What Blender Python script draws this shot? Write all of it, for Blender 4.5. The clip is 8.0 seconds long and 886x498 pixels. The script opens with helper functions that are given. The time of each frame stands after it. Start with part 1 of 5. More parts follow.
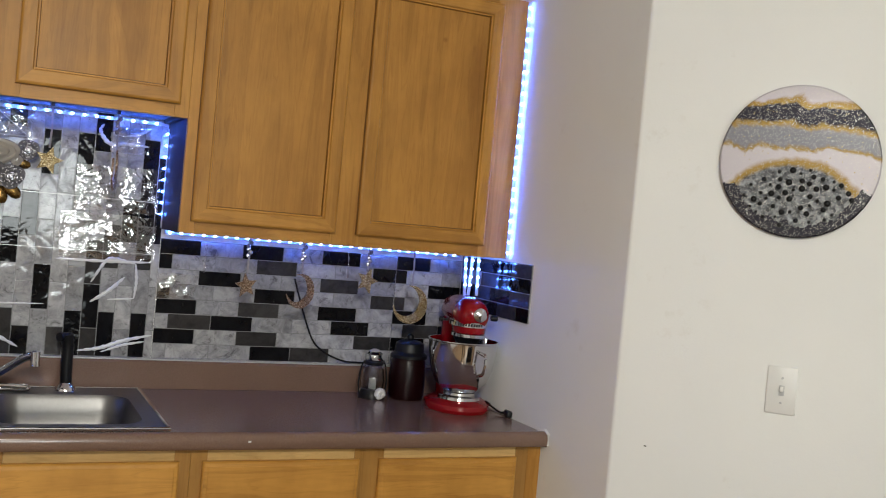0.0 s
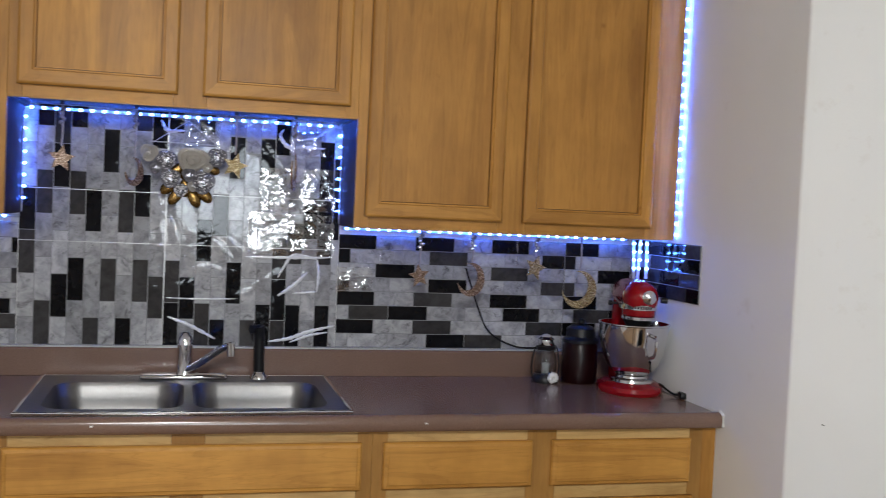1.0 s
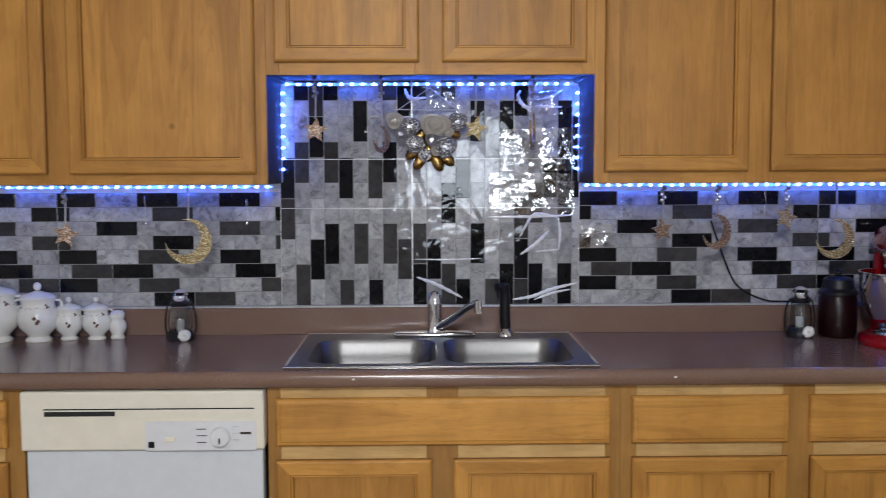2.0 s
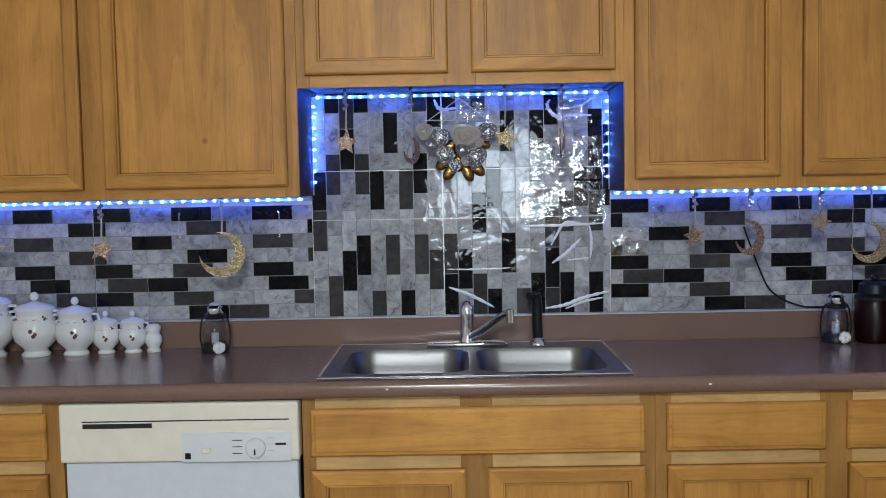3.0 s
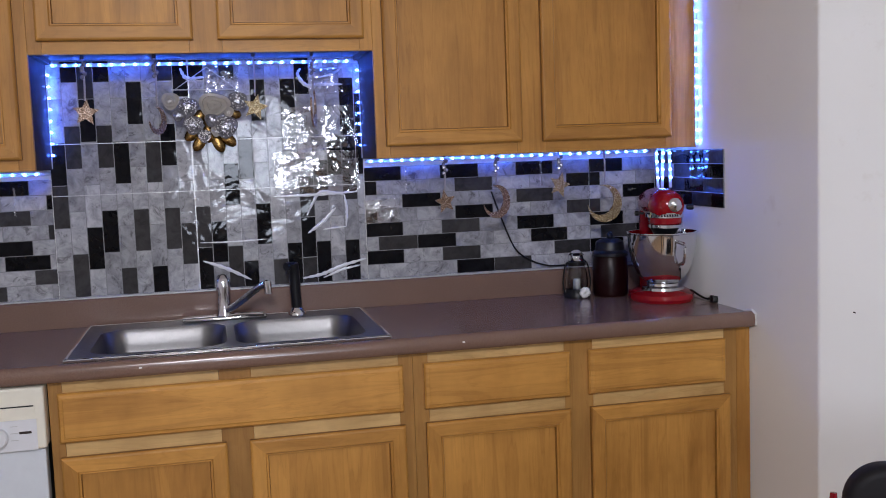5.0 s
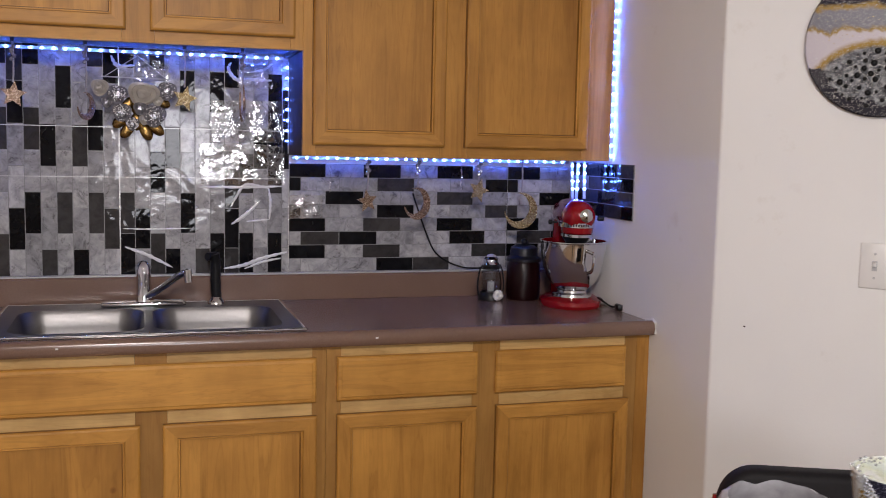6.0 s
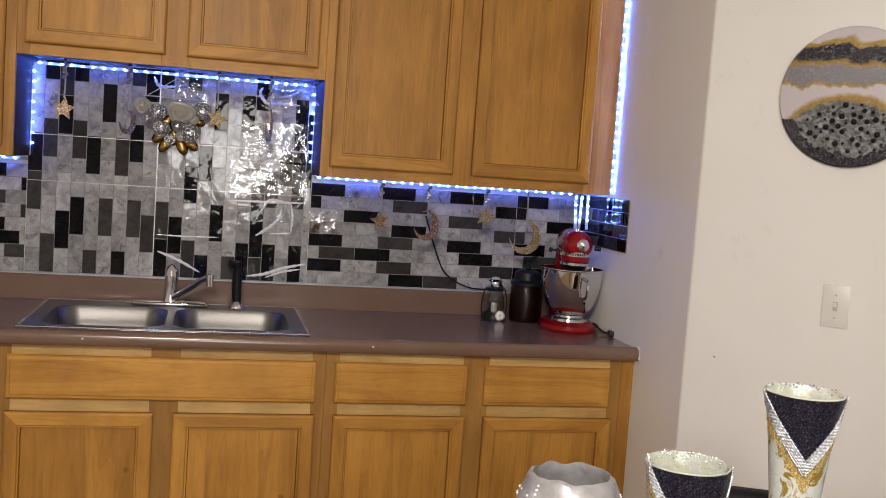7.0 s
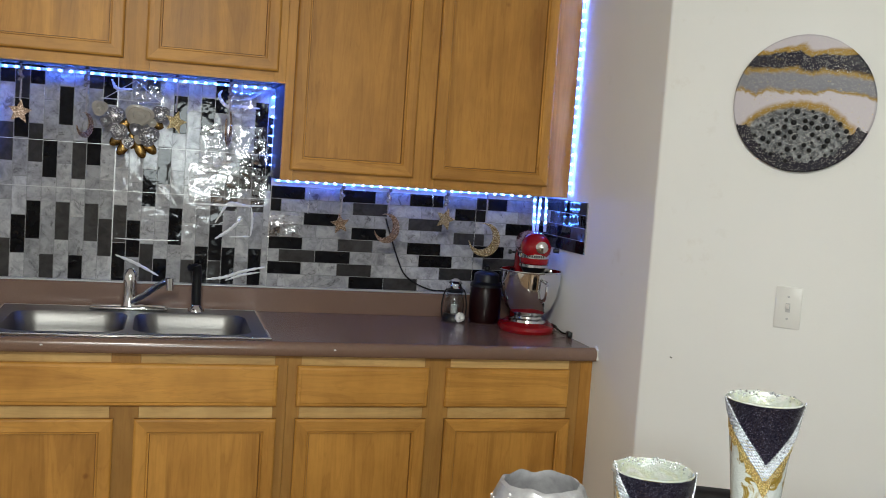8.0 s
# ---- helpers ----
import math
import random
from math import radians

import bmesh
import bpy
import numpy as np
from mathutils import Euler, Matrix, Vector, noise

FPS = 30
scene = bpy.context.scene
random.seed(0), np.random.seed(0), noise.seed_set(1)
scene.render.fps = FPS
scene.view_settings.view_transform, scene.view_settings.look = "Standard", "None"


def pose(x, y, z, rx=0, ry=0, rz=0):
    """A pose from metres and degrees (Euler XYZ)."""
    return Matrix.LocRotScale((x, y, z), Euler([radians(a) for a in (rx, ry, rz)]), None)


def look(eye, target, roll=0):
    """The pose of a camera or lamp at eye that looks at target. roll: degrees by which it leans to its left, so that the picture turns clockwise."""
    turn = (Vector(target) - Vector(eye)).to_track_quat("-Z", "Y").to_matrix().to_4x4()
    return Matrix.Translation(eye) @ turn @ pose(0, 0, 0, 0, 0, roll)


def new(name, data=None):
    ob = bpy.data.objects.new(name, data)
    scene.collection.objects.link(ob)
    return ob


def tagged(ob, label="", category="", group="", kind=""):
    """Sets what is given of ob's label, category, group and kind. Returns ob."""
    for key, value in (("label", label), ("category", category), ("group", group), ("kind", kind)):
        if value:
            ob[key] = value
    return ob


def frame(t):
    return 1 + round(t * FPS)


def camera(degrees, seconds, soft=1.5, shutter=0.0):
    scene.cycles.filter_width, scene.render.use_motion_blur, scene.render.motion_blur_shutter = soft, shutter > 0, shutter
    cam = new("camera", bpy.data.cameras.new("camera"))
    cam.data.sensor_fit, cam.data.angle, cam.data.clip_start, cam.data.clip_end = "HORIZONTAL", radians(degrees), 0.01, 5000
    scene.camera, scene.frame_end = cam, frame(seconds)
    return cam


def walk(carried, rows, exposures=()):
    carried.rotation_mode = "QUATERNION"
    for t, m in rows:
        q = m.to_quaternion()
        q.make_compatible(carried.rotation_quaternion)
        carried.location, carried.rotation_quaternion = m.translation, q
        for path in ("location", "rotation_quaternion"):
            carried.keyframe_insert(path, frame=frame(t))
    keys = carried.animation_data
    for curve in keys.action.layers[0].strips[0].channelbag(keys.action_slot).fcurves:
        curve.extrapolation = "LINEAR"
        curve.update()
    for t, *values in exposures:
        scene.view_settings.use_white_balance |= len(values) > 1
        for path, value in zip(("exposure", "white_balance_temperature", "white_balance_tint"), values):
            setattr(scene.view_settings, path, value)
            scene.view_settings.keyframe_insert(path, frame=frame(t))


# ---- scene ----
cam = camera(47.6, 8.0, soft=0.9, shutter=0.2)
PATH = [
    (0, (-1.496, -3.064, 1.464), (-0.658, -1.249, 1.425), 5.2),
    (0.5, (-1.476, -3.094, 1.45), (-0.763, -1.227, 1.369), 2.3),
    (1, (-1.477, -3.148, 1.455), (-0.978, -1.213, 1.376), 2.6),
    (1.5, (-1.486, -3.176, 1.445), (-1.234, -1.194, 1.341), 2.0),
    (2, (-1.495, -3.17, 1.429), (-1.458, -1.176, 1.273), -0.2),
    (2.2, (-1.507, -3.173, 1.421), (-1.536, -1.18, 1.262), -0.6),
    (3.3, (-1.479, -3.178, 1.423), (-1.487, -1.181, 1.298), -1.6),
    (3.5, (-1.465, -3.167, 1.417), (-1.381, -1.173, 1.288), -1.8),
    (4, (-1.45, -3.154, 1.418), (-1.164, -1.181, 1.264), -2.5),
    (4.2, (-1.445, -3.157, 1.413), (-1.131, -1.187, 1.261), -2.5),
    (5.5, (-1.498, -3.227, 1.4), (-0.978, -1.307, 1.189), -0.8),
    (6, (-1.478, -3.297, 1.422), (-0.898, -1.393, 1.222), 1.2),
    (6.5, (-1.389, -3.465, 1.447), (-0.841, -1.548, 1.284), 3.9),
    (7, (-1.339, -3.571, 1.444), (-0.89, -1.629, 1.284), 4.0),
    (7.5, (-1.324, -3.597, 1.462), (-0.88, -1.654, 1.301), 3.4),
    (8, (-1.365, -3.587, 1.464), (-0.828, -1.668, 1.304), 4.0),
]
walk(cam, [(t, look(eye, target, roll)) for t, eye, target, roll in PATH],
     [(0, 0.0, 6600, 5), (0.5, 0.02, 6750, -5), (1, -0.03, 6100, 8), (1.5, -0.20, 5800, 21), (2, 0.05, 5950, 10), (3.5, 0.0, 5550, 4), (4, -0.10, 5650, 15),
      (5.5, -0.10, 6050, 17), (6.5, -0.12, 7000, 20), (7, -0.08, 7150, 14), (7.5, -0.10, 6950, -2), (8, -0.06, 6350, 2)])
# world, sun and large lights
world = bpy.data.worlds.new("world")
scene.world = world
world.use_nodes = True
_wn = world.node_tree.nodes
_sky = _wn.new("ShaderNodeTexSky")
_sky.sky_type, _sky.sun_disc = "NISHITA", False
_sky.sun_elevation, _sky.sun_rotation = radians(40), radians(200)
world.node_tree.links.new(_sky.outputs[0], _wn["Background"].inputs[0])
_wn["Background"].inputs[1].default_value = 0.12

LED_COLOUR = (0.06, 0.17, 1.0)
LED_POWER = 215
WALL_TURN = radians(45)      # the wall with the art is turned by this much
CORNER = (0.0, -0.947)       # where the side wall meets it


def area_lamp(name, matrix, sx, sy, watts, colour):
    data = bpy.data.lights.new(name, "AREA")
    data.shape, data.size, data.size_y, data.energy, data.color = "RECTANGLE", sx, sy, watts, colour
    ob = new(name, data)
    ob.matrix_world = matrix
    return ob


# daylight through the window behind, and an unseen ceiling lamp added as fill
area_lamp("window_daylight", look((-1.17, -5.93, 1.42), (-1.17, 0, 1.42)), 0.80, 0.85, 42, (0.92, 0.97, 1.0))
area_lamp("ceiling_lamp_light", look((-1.6, -3.9, 2.36), (-0.7, -1.0, 0.9)), 0.4, 0.4, 74, (1.0, 0.95, 0.88))


# ---- materials ----
def material(name, colour, rough=0.5, metal=0.0):
    m = bpy.data.materials.new(name)
    m.use_nodes = True
    b = m.node_tree.nodes["Principled BSDF"]
    b.inputs["Base Color"].default_value = (*colour, 1)
    b.inputs["Roughness"].default_value = rough
    b.inputs["Metallic"].default_value = metal
    return m, m.node_tree, b


def add(tree, kind, **values):
    n = tree.nodes.new("ShaderNode" + kind)
    for k, v in values.items():
        n.inputs[k.replace("_", " ")].default_value = v
    return n


def position(tree, scale=(1, 1, 1), shuffle=True):
    """World position, scaled, and shifted at random from object to object."""
    geo = add(tree, "NewGeometry")
    mul = add(tree, "VectorMath")
    mul.operation = "MULTIPLY"
    mul.inputs[1].default_value = scale
    tree.links.new(geo.outputs["Position"], mul.inputs[0])
    if not shuffle:
        return mul.outputs[0]
    info = add(tree, "ObjectInfo")
    off = add(tree, "VectorMath")
    off.operation = "MULTIPLY_ADD"
    off.inputs[1].default_value = (7.3, 5.1, 9.7)
    tree.links.new(info.outputs["Random"], off.inputs[0])
    tree.links.new(mul.outputs[0], off.inputs[2])
    return off.outputs[0]


def noise_tex(tree, vec, scale, detail=4, rough=0.55, distort=0.0):
    n = add(tree, "TexNoise", Scale=scale, Detail=detail, Roughness=rough, Distortion=distort)
    tree.links.new(vec, n.inputs["Vector"])
    return n.outputs["Fac"]


def ramp(tree, fac, stops):
    r = add(tree, "ValToRGB")
    e = r.color_ramp.elements
    while len(e) < len(stops):
        e.new(0.5)
    for s, (p, c) in zip(e, stops):
        s.position, s.color = p, (*c, 1)
    tree.links.new(fac, r.inputs[0])
    return r.outputs[0]


def mix(tree, fac, a, b, blend="MIX"):
    m = tree.nodes.new("ShaderNodeMix")
    m.data_type, m.blend_type = "RGBA", blend
    for v, i in ((fac, 0), (a, 6), (b, 7)):
        if isinstance(v, bpy.types.NodeSocket):
            tree.links.new(v, m.inputs[i])
        else:
            m.inputs[i].default_value = v if i == 0 else (*v, 1)
    return m.outputs[2]


def bump(tree, b, height, strength, distance=0.01):
    n = add(tree, "Bump", Strength=strength, Distance=distance)
    tree.links.new(height, n.inputs["Height"])
    tree.links.new(n.outputs[0], b.inputs["Normal"])


def rough_from(tree, b, fac, lo, hi):
    r = add(tree, "MapRange")
    r.inputs[3].default_value, r.inputs[4].default_value = lo, hi
    tree.links.new(fac, r.inputs[0])
    tree.links.new(r.outputs[0], b.inputs["Roughness"])


def maths(t, op, a, b2=0.0):
    n = add(t, "Math")
    n.operation = op
    for v, i in ((a, 0), (b2, 1)):
        if isinstance(v, bpy.types.NodeSocket):
            t.links.new(v, n.inputs[i])
        else:
            n.inputs[i].default_value = v
    return n.outputs[0]


def wood(name, along, light, dark, knots=0.0):
    """Finished alder: soft cathedral figure along the board, pores, blotches and glued staves."""
    m, t, b = material(name, light, 0.45)
    b.inputs["Specular IOR Level"].default_value = 0.34
    s = {"x": (1.0, 9, 9), "z": (9, 9, 0.8)}[along]
    g = noise_tex(t, position(t, s), 1.5, 4, 0.5, 1.6)
    rings = maths(t, "FRACT", maths(t, "MULTIPLY", g, 7.0))
    fine = noise_tex(t, position(t, tuple(k * 7 for k in s)), 2.0, 3)
    blotch = noise_tex(t, position(t, (4.5, 4.5, 3.0)), 1.6, 4, 0.6)
    pale = tuple(min(1, k * 1.10) for k in light)
    c = ramp(t, g, ((0.30, tuple(0.45 * p + 0.55 * q for p, q in zip(light, dark))), (0.50, light), (0.72, pale)))
    c = mix(t, 0.55, c, ramp(t, rings, ((0.0, (0.80, 0.76, 0.70)), (0.16, (1, 1, 1)), (0.85, (1, 1, 1)), (1.0, (0.86, 0.83, 0.78)))), "MULTIPLY")
    c = mix(t, 0.45, c, ramp(t, fine, ((0.35, (0.84, 0.82, 0.80)), (0.6, (1, 1, 1)))), "MULTIPLY")
    c = mix(t, 0.9, c, ramp(t, blotch, ((0.30, (0.80, 0.76, 0.68)), (0.65, (1.06, 1.05, 1.0)))), "MULTIPLY")
    if along == "z":
        # glued-up staves of slightly different tone
        sep = add(t, "SeparateXYZ")
        t.links.new(position(t, (14.0, 0, 0)), sep.inputs[0])
        rnd = add(t, "TexWhiteNoise")
        rnd.noise_dimensions = "1D"
        t.links.new(maths(t, "FLOOR", sep.outputs[0]), rnd.inputs["W"])
        c = mix(t, 1.0, c, ramp(t, rnd.outputs["Value"], ((0.0, (0.89, 0.87, 0.84)), (1.0, (1.04, 1.04, 1.04)))), "MULTIPLY")
    info = add(t, "ObjectInfo")
    c = mix(t, 1.0, c, ramp(t, info.outputs["Random"], ((0.0, (0.86, 0.83, 0.79)), (1.0, (1.06, 1.05, 1.03)))), "MULTIPLY")
    if knots:
        vor = add(t, "TexVoronoi", Scale=3.2)
        t.links.new(position(t, (1, 1, 1)), vor.inputs["Vector"])
        k = ramp(t, vor.outputs["Distance"], ((0.0, (0.25, 0.16, 0.10)), (0.020, (0.55, 0.42, 0.32)), (0.036, (1, 1, 1))))
        c = mix(t, knots, c, k, "MULTIPLY")
    t.links.new(c, b.inputs["Base Color"])
    rough_from(t, b, blotch, 0.38, 0.54)
    bump(t, b, fine, 0.10, 0.002)
    return m


HONEY, HONEY_D = (0.530, 0.272, 0.060), (0.30, 0.132, 0.024)
M_WOOD_V = wood("honey_wood_upright", "z", HONEY, HONEY_D, 0.6)
M_WOOD_H = wood("honey_wood_level", "x", HONEY, HONEY_D, 0.8)
M_WOOD_PALE = wood("pale_wood_rail", "x", (0.62, 0.42, 0.18), (0.47, 0.28, 0.09))
M_WOOD_STILE = wood("tan_wood_frame", "z", (0.44, 0.240, 0.066), (0.30, 0.145, 0.035))
# groove stain, with the groove's shadow painted into the same dark tone
M_WOOD_BEAD = wood("stained_shaded_bead", "x", (0.27, 0.130, 0.026), (0.17, 0.075, 0.013))


def wall_paint(name, colour):
    m, t, b = material(name, colour, 0.7)
    v = position(t, (1, 1, 1), False)
    big = noise_tex(t, v, 1.3, 4)
    smudge = noise_tex(t, v, 6.0, 5, 0.7)
    c = ramp(t, big, ((0.3, tuple(k * 0.94 for k in colour)), (0.7, colour)))
    sm = ramp(t, smudge, ((0.22, (0.86, 0.83, 0.79)), (0.36, (1, 1, 1))))
    t.links.new(mix(t, 0.7, c, sm, "MULTIPLY"), b.inputs["Base Color"])
    bump(t, b, noise_tex(t, v, 160, 2), 0.12, 0.002)
    return m


M_WALL = wall_paint("cream_wall_paint", (0.85, 0.845, 0.82))
M_CEIL = wall_paint("white_ceiling_paint", (0.80, 0.79, 0.76))

M_LAM, _t, _b = material("brown_laminate", (0.20, 0.125, 0.092), 0.28)
_v = position(_t, (1, 1, 1), False)
_c = ramp(_t, noise_tex(_t, _v, 240, 3, 0.7), ((0.35, (0.182, 0.113, 0.086)), (0.65, (0.222, 0.141, 0.107))))
_t.links.new(mix(_t, 0.5, _c, ramp(_t, noise_tex(_t, _v, 5, 4), ((0.3, (0.85, 0.85, 0.85)), (0.7, (1.05, 1.05, 1.05)))), "MULTIPLY"), _b.inputs["Base Color"])
rough_from(_t, _b, noise_tex(_t, _v, 7, 5), 0.13, 0.25)


def tile_paint(name, lo, hi, veins):
    """Glossy printed vinyl: marble print, with the film's own wrinkles."""
    m, t, b = material(name, hi, 0.05)
    b.inputs["Specular IOR Level"].default_value = 0.28 if veins else 0.2
    v = position(t, (1, 1, 1))
    c = ramp(t, noise_tex(t, v, 28, 5, 0.65, 0.6), ((0.3, lo), (0.62, hi)))
    if veins:
        vein = noise_tex(t, v, 16, 7, 0.75, 2.2)
        vc = ramp(t, vein, ((0.36, (0.30, 0.29, 0.29)), (0.41, (0.78, 0.77, 0.77)), (0.47, (1, 1, 1))))
        c = mix(t, 0.75, c, vc, "MULTIPLY")
    info = add(t, "ObjectInfo")
    c = mix(t, 1.0, c, ramp(t, info.outputs["Random"], ((0.0, (0.64, 0.64, 0.65)), (1.0, (1.04, 1.04, 1.04)))), "MULTIPLY")
    t.links.new(c, b.inputs["Base Color"])
    w = position(t, (1, 1, 1), False)
    crease = add(t, "TexVoronoi", Scale=7.0)
    crease.feature = "DISTANCE_TO_EDGE"
    t.links.new(w, crease.inputs["Vector"])
    total = add(t, "Math")
    total.operation = "ADD"
    t.links.new(noise_tex(t, w, 7, 3, 0.5, 0.5), total.inputs[0])
    sc = add(t, "Math")
    sc.operation = "MULTIPLY"
    sc.inputs[1].default_value = 0.5
    t.links.new(crease.outputs["Distance"], sc.inputs[0])
    t.links.new(sc.outputs[0], total.inputs[1])
    bump(t, b, total.outputs[0], 0.22, 0.02)
    return m


TILE = {"W": tile_paint("white_marble_print", (0.26, 0.26, 0.275), (0.52, 0.52, 0.535), True),
        "G": tile_paint("charcoal_print", (0.036, 0.034, 0.034), (0.064, 0.061, 0.061), False),
        "B": tile_paint("black_print", (0.004, 0.004, 0.005), (0.010, 0.010, 0.012), False)}
M_GROUT, _t, _b = material("grey_vinyl_sheet", (0.26, 0.26, 0.27), 0.22)

# crumpled clear film, added over the tiles to carry the window's reflection
M_FILM = bpy.data.materials.new("clear_film")
M_FILM.use_nodes = True
_t = M_FILM.node_tree
_t.nodes.remove(_t.nodes["Principled BSDF"])
_tr, _gl, _mx = add(_t, "BsdfTransparent"), add(_t, "BsdfGlossy", Roughness=0.02), add(_t, "MixShader", Fac=0.27)
_v = position(_t, (1, 1, 1), False)
_bp = add(_t, "Bump", Strength=1.0, Distance=0.0055)
_t.links.new(noise_tex(_t, _v, 14, 3, 0.5, 1.6), _bp.inputs["Height"])
_t.links.new(_bp.outputs[0], _gl.inputs["Normal"])
_t.links.new(_tr.outputs[0], _mx.inputs[1])
_t.links.new(_gl.outputs[0], _mx.inputs[2])
_t.links.new(_mx.outputs[0], _t.nodes["Material Output"].inputs[0])

# film folds: opaque pale colour stands for the highlights along them
M_CREASE, _t, _b = material("film_fold_highlight", (0.72, 0.73, 0.75), 0.12)
_b.inputs["Specular IOR Level"].default_value = 0.9
bump(_t, _b, noise_tex(_t, position(_t), 90, 3), 0.5, 0.003)


def plain(name, colour, rough, metal=0.0, vary=0.08, grain=30.0, relief=0.0, gloss=0.5):
    m, t, b = material(name, colour, rough, metal)
    b.inputs["Specular IOR Level"].default_value = gloss
    n = noise_tex(t, position(t), grain, 4)
    t.links.new(ramp(t, n, ((0.3, tuple(k * (1 - vary) for k in colour)), (0.7, tuple(min(1, k * (1 + vary)) for k in colour)))), b.inputs["Base Color"])
    rough_from(t, b, n, rough * 0.8, min(1, rough * 1.25))
    if relief:
        bump(t, b, n, relief, 0.003)
    return m


def glitter(name, colour, flake, scale=420.0, share=0.5):
    """Fine flakes that each face their own way."""
    m, t, b = material(name, colour, 0.45, 0.2)
    vor = add(t, "TexVoronoi", Scale=scale)
    t.links.new(position(t), vor.inputs["Vector"])
    sep = add(t, "SeparateColor")
    t.links.new(vor.outputs["Color"], sep.inputs[0])
    pick = ramp(t, sep.outputs[0], ((share, colour), (min(1, share + 0.12), flake)))
    t.links.new(pick, b.inputs["Base Color"])
    rough_from(t, b, sep.outputs[1], 0.12, 0.5)
    rough_m = add(t, "MapRange")
    t.links.new(sep.outputs[0], rough_m.inputs[0])
    t.links.new(rough_m.outputs[0], b.inputs["Metallic"])
    bump(t, b, sep.outputs[2], 0.8, 0.003)
    return m


M_STEEL = plain("brushed_steel", (0.19, 0.187, 0.185), 0.37, 1.0, 0.06, 60)
# box brown, with the shade under the cabinets put in as near black
M_CARCASS = plain("darkened_cabinet_brown", (0.030, 0.016, 0.012), 0.6, 0.0, 0.25, 14, 0.1, 0.12)
M_CHROME = plain("polished_chrome", (0.70, 0.70, 0.71), 0.08, 1.0, 0.03)
M_RED = plain("red_enamel", (0.25, 0.004, 0.008), 0.12, 0.0, 0.05)
M_BLACK = plain("black_plastic", (0.009, 0.009, 0.010), 0.35, gloss=0.25)
M_DKRED = plain("dark_canister_glaze", (0.010, 0.0015, 0.002), 0.3, gloss=0.2)
M_CREAM = plain("cream_enamel", (0.78, 0.75, 0.63), 0.35, 0.0, 0.03)
M_PANELW = plain("pale_control_panel", (0.70, 0.71, 0.73), 0.4, 0.0, 0.02)
M_DWDOOR = plain("white_enamel_door", (0.66, 0.70, 0.74), 0.3, 0.0, 0.03)
M_PLATE = plain("white_switch_plastic", (0.78, 0.77, 0.74), 0.35, 0.0, 0.02)
M_CERAMIC = plain("white_ceramic", (0.74, 0.74, 0.73), 0.16, 0.0, 0.04)
M_FLORAL = plain("floral_transfer", (0.14, 0.07, 0.05), 0.25, 0.0, 0.6, 120)
M_GOLD = glitter("gold_glitter", (0.33, 0.24, 0.10), (0.86, 0.75, 0.50), 420.0, 0.62)
M_ROSE = glitter("rose_gold_glitter", (0.26, 0.165, 0.105), (0.62, 0.48, 0.38), 420.0, 0.70)
M_NIGHT = glitter("midnight_glitter", (0.016, 0.015, 0.034), (0.34, 0.34, 0.46), 1300, 0.86)
M_BEAD = plain("clear_rhinestone", (0.40, 0.405, 0.42), 0.20, 0.5, 0.7, 300)
M_PEARL = plain("pearl_cream", (0.42, 0.39, 0.35), 0.22, 0.0, 0.1)
M_AMBER = plain("amber_metal", (0.24, 0.145, 0.045), 0.24, 0.9, 0.6, 60, 0.5)
M_JEWEL = plain("silver_jewel", (0.34, 0.33, 0.36), 0.20, 0.55, 0.4, 80, 0.4)
M_TABLE = plain("dark_table_wood", (0.022, 0.014, 0.012), 0.3, 0.0, 0.3, 18)
M_CHAIR = plain("black_leatherette", (0.009, 0.008, 0.009), 0.6, 0.0, 0.2, 90, 0.2, 0.2)
M_YELLOW = plain("yellow_plastic", (0.65, 0.45, 0.02), 0.4)
M_FLOOR = wood("floor_wood", "x", (0.30, 0.19, 0.10), (0.18, 0.10, 0.05))
M_RIBBON = plain("grey_satin_ribbon", (0.30, 0.28, 0.30), 0.35, 0.0, 0.2)
M_TAPE = plain("white_led_tape", (0.42, 0.43, 0.44), 0.4)
M_TRIM = plain("pale_edge_strip", (0.52, 0.52, 0.52), 0.3, 0.3)
# near black that puts the shade of recesses and slots into the colour
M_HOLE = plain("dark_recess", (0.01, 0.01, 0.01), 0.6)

M_LED, _t, _b = material("led_chip_glow", LED_COLOUR, 0.4)
_b.inputs["Emission Color"].default_value = (*LED_COLOUR, 1)
_b.inputs["Emission Strength"].default_value = LED_POWER

M_GLASS, _t, _b = material("clear_glass", (0.9, 0.93, 0.93), 0.04)
_b.inputs["Transmission Weight"].default_value = 1.0

# resin art: poured bands of white, gold, violet and silver over a stony mound
M_ART, _t, _b = material("resin_bands", (0.5, 0.5, 0.5), 0.34)
_oc = add(_t, "TexCoord").outputs["Object"]
_sx = add(_t, "SeparateXYZ")
_t.links.new(_oc, _sx.inputs[0])


_wob = maths(_t, "MULTIPLY", maths(_t, "SUBTRACT", noise_tex(_t, _oc, 8, 5, 0.6, 0.8), 0.5), 0.085)
_z = maths(_t, "ADD", _sx.outputs[2], _wob)
_h = maths(_t, "ADD", maths(_t, "MULTIPLY", _z, 2.6), 0.5)
_WH, _GD, _VI, _SI = (0.55, 0.51, 0.55), (0.34, 0.21, 0.04), (0.012, 0.010, 0.022), (0.20, 0.20, 0.23)
_bands = ramp(_t, _h, ((0.30, _WH), (0.555, _WH), (0.572, _GD), (0.595, _SI), (0.685, _SI), (0.71, _GD), (0.74, _VI), (0.825, _VI), (0.838, _GD), (0.862, _GD), (0.885, _WH)))
_dx, _dz = maths(_t, "ADD", _sx.outputs[0], 0.01), maths(_t, "ADD", _sx.outputs[2], 0.125)
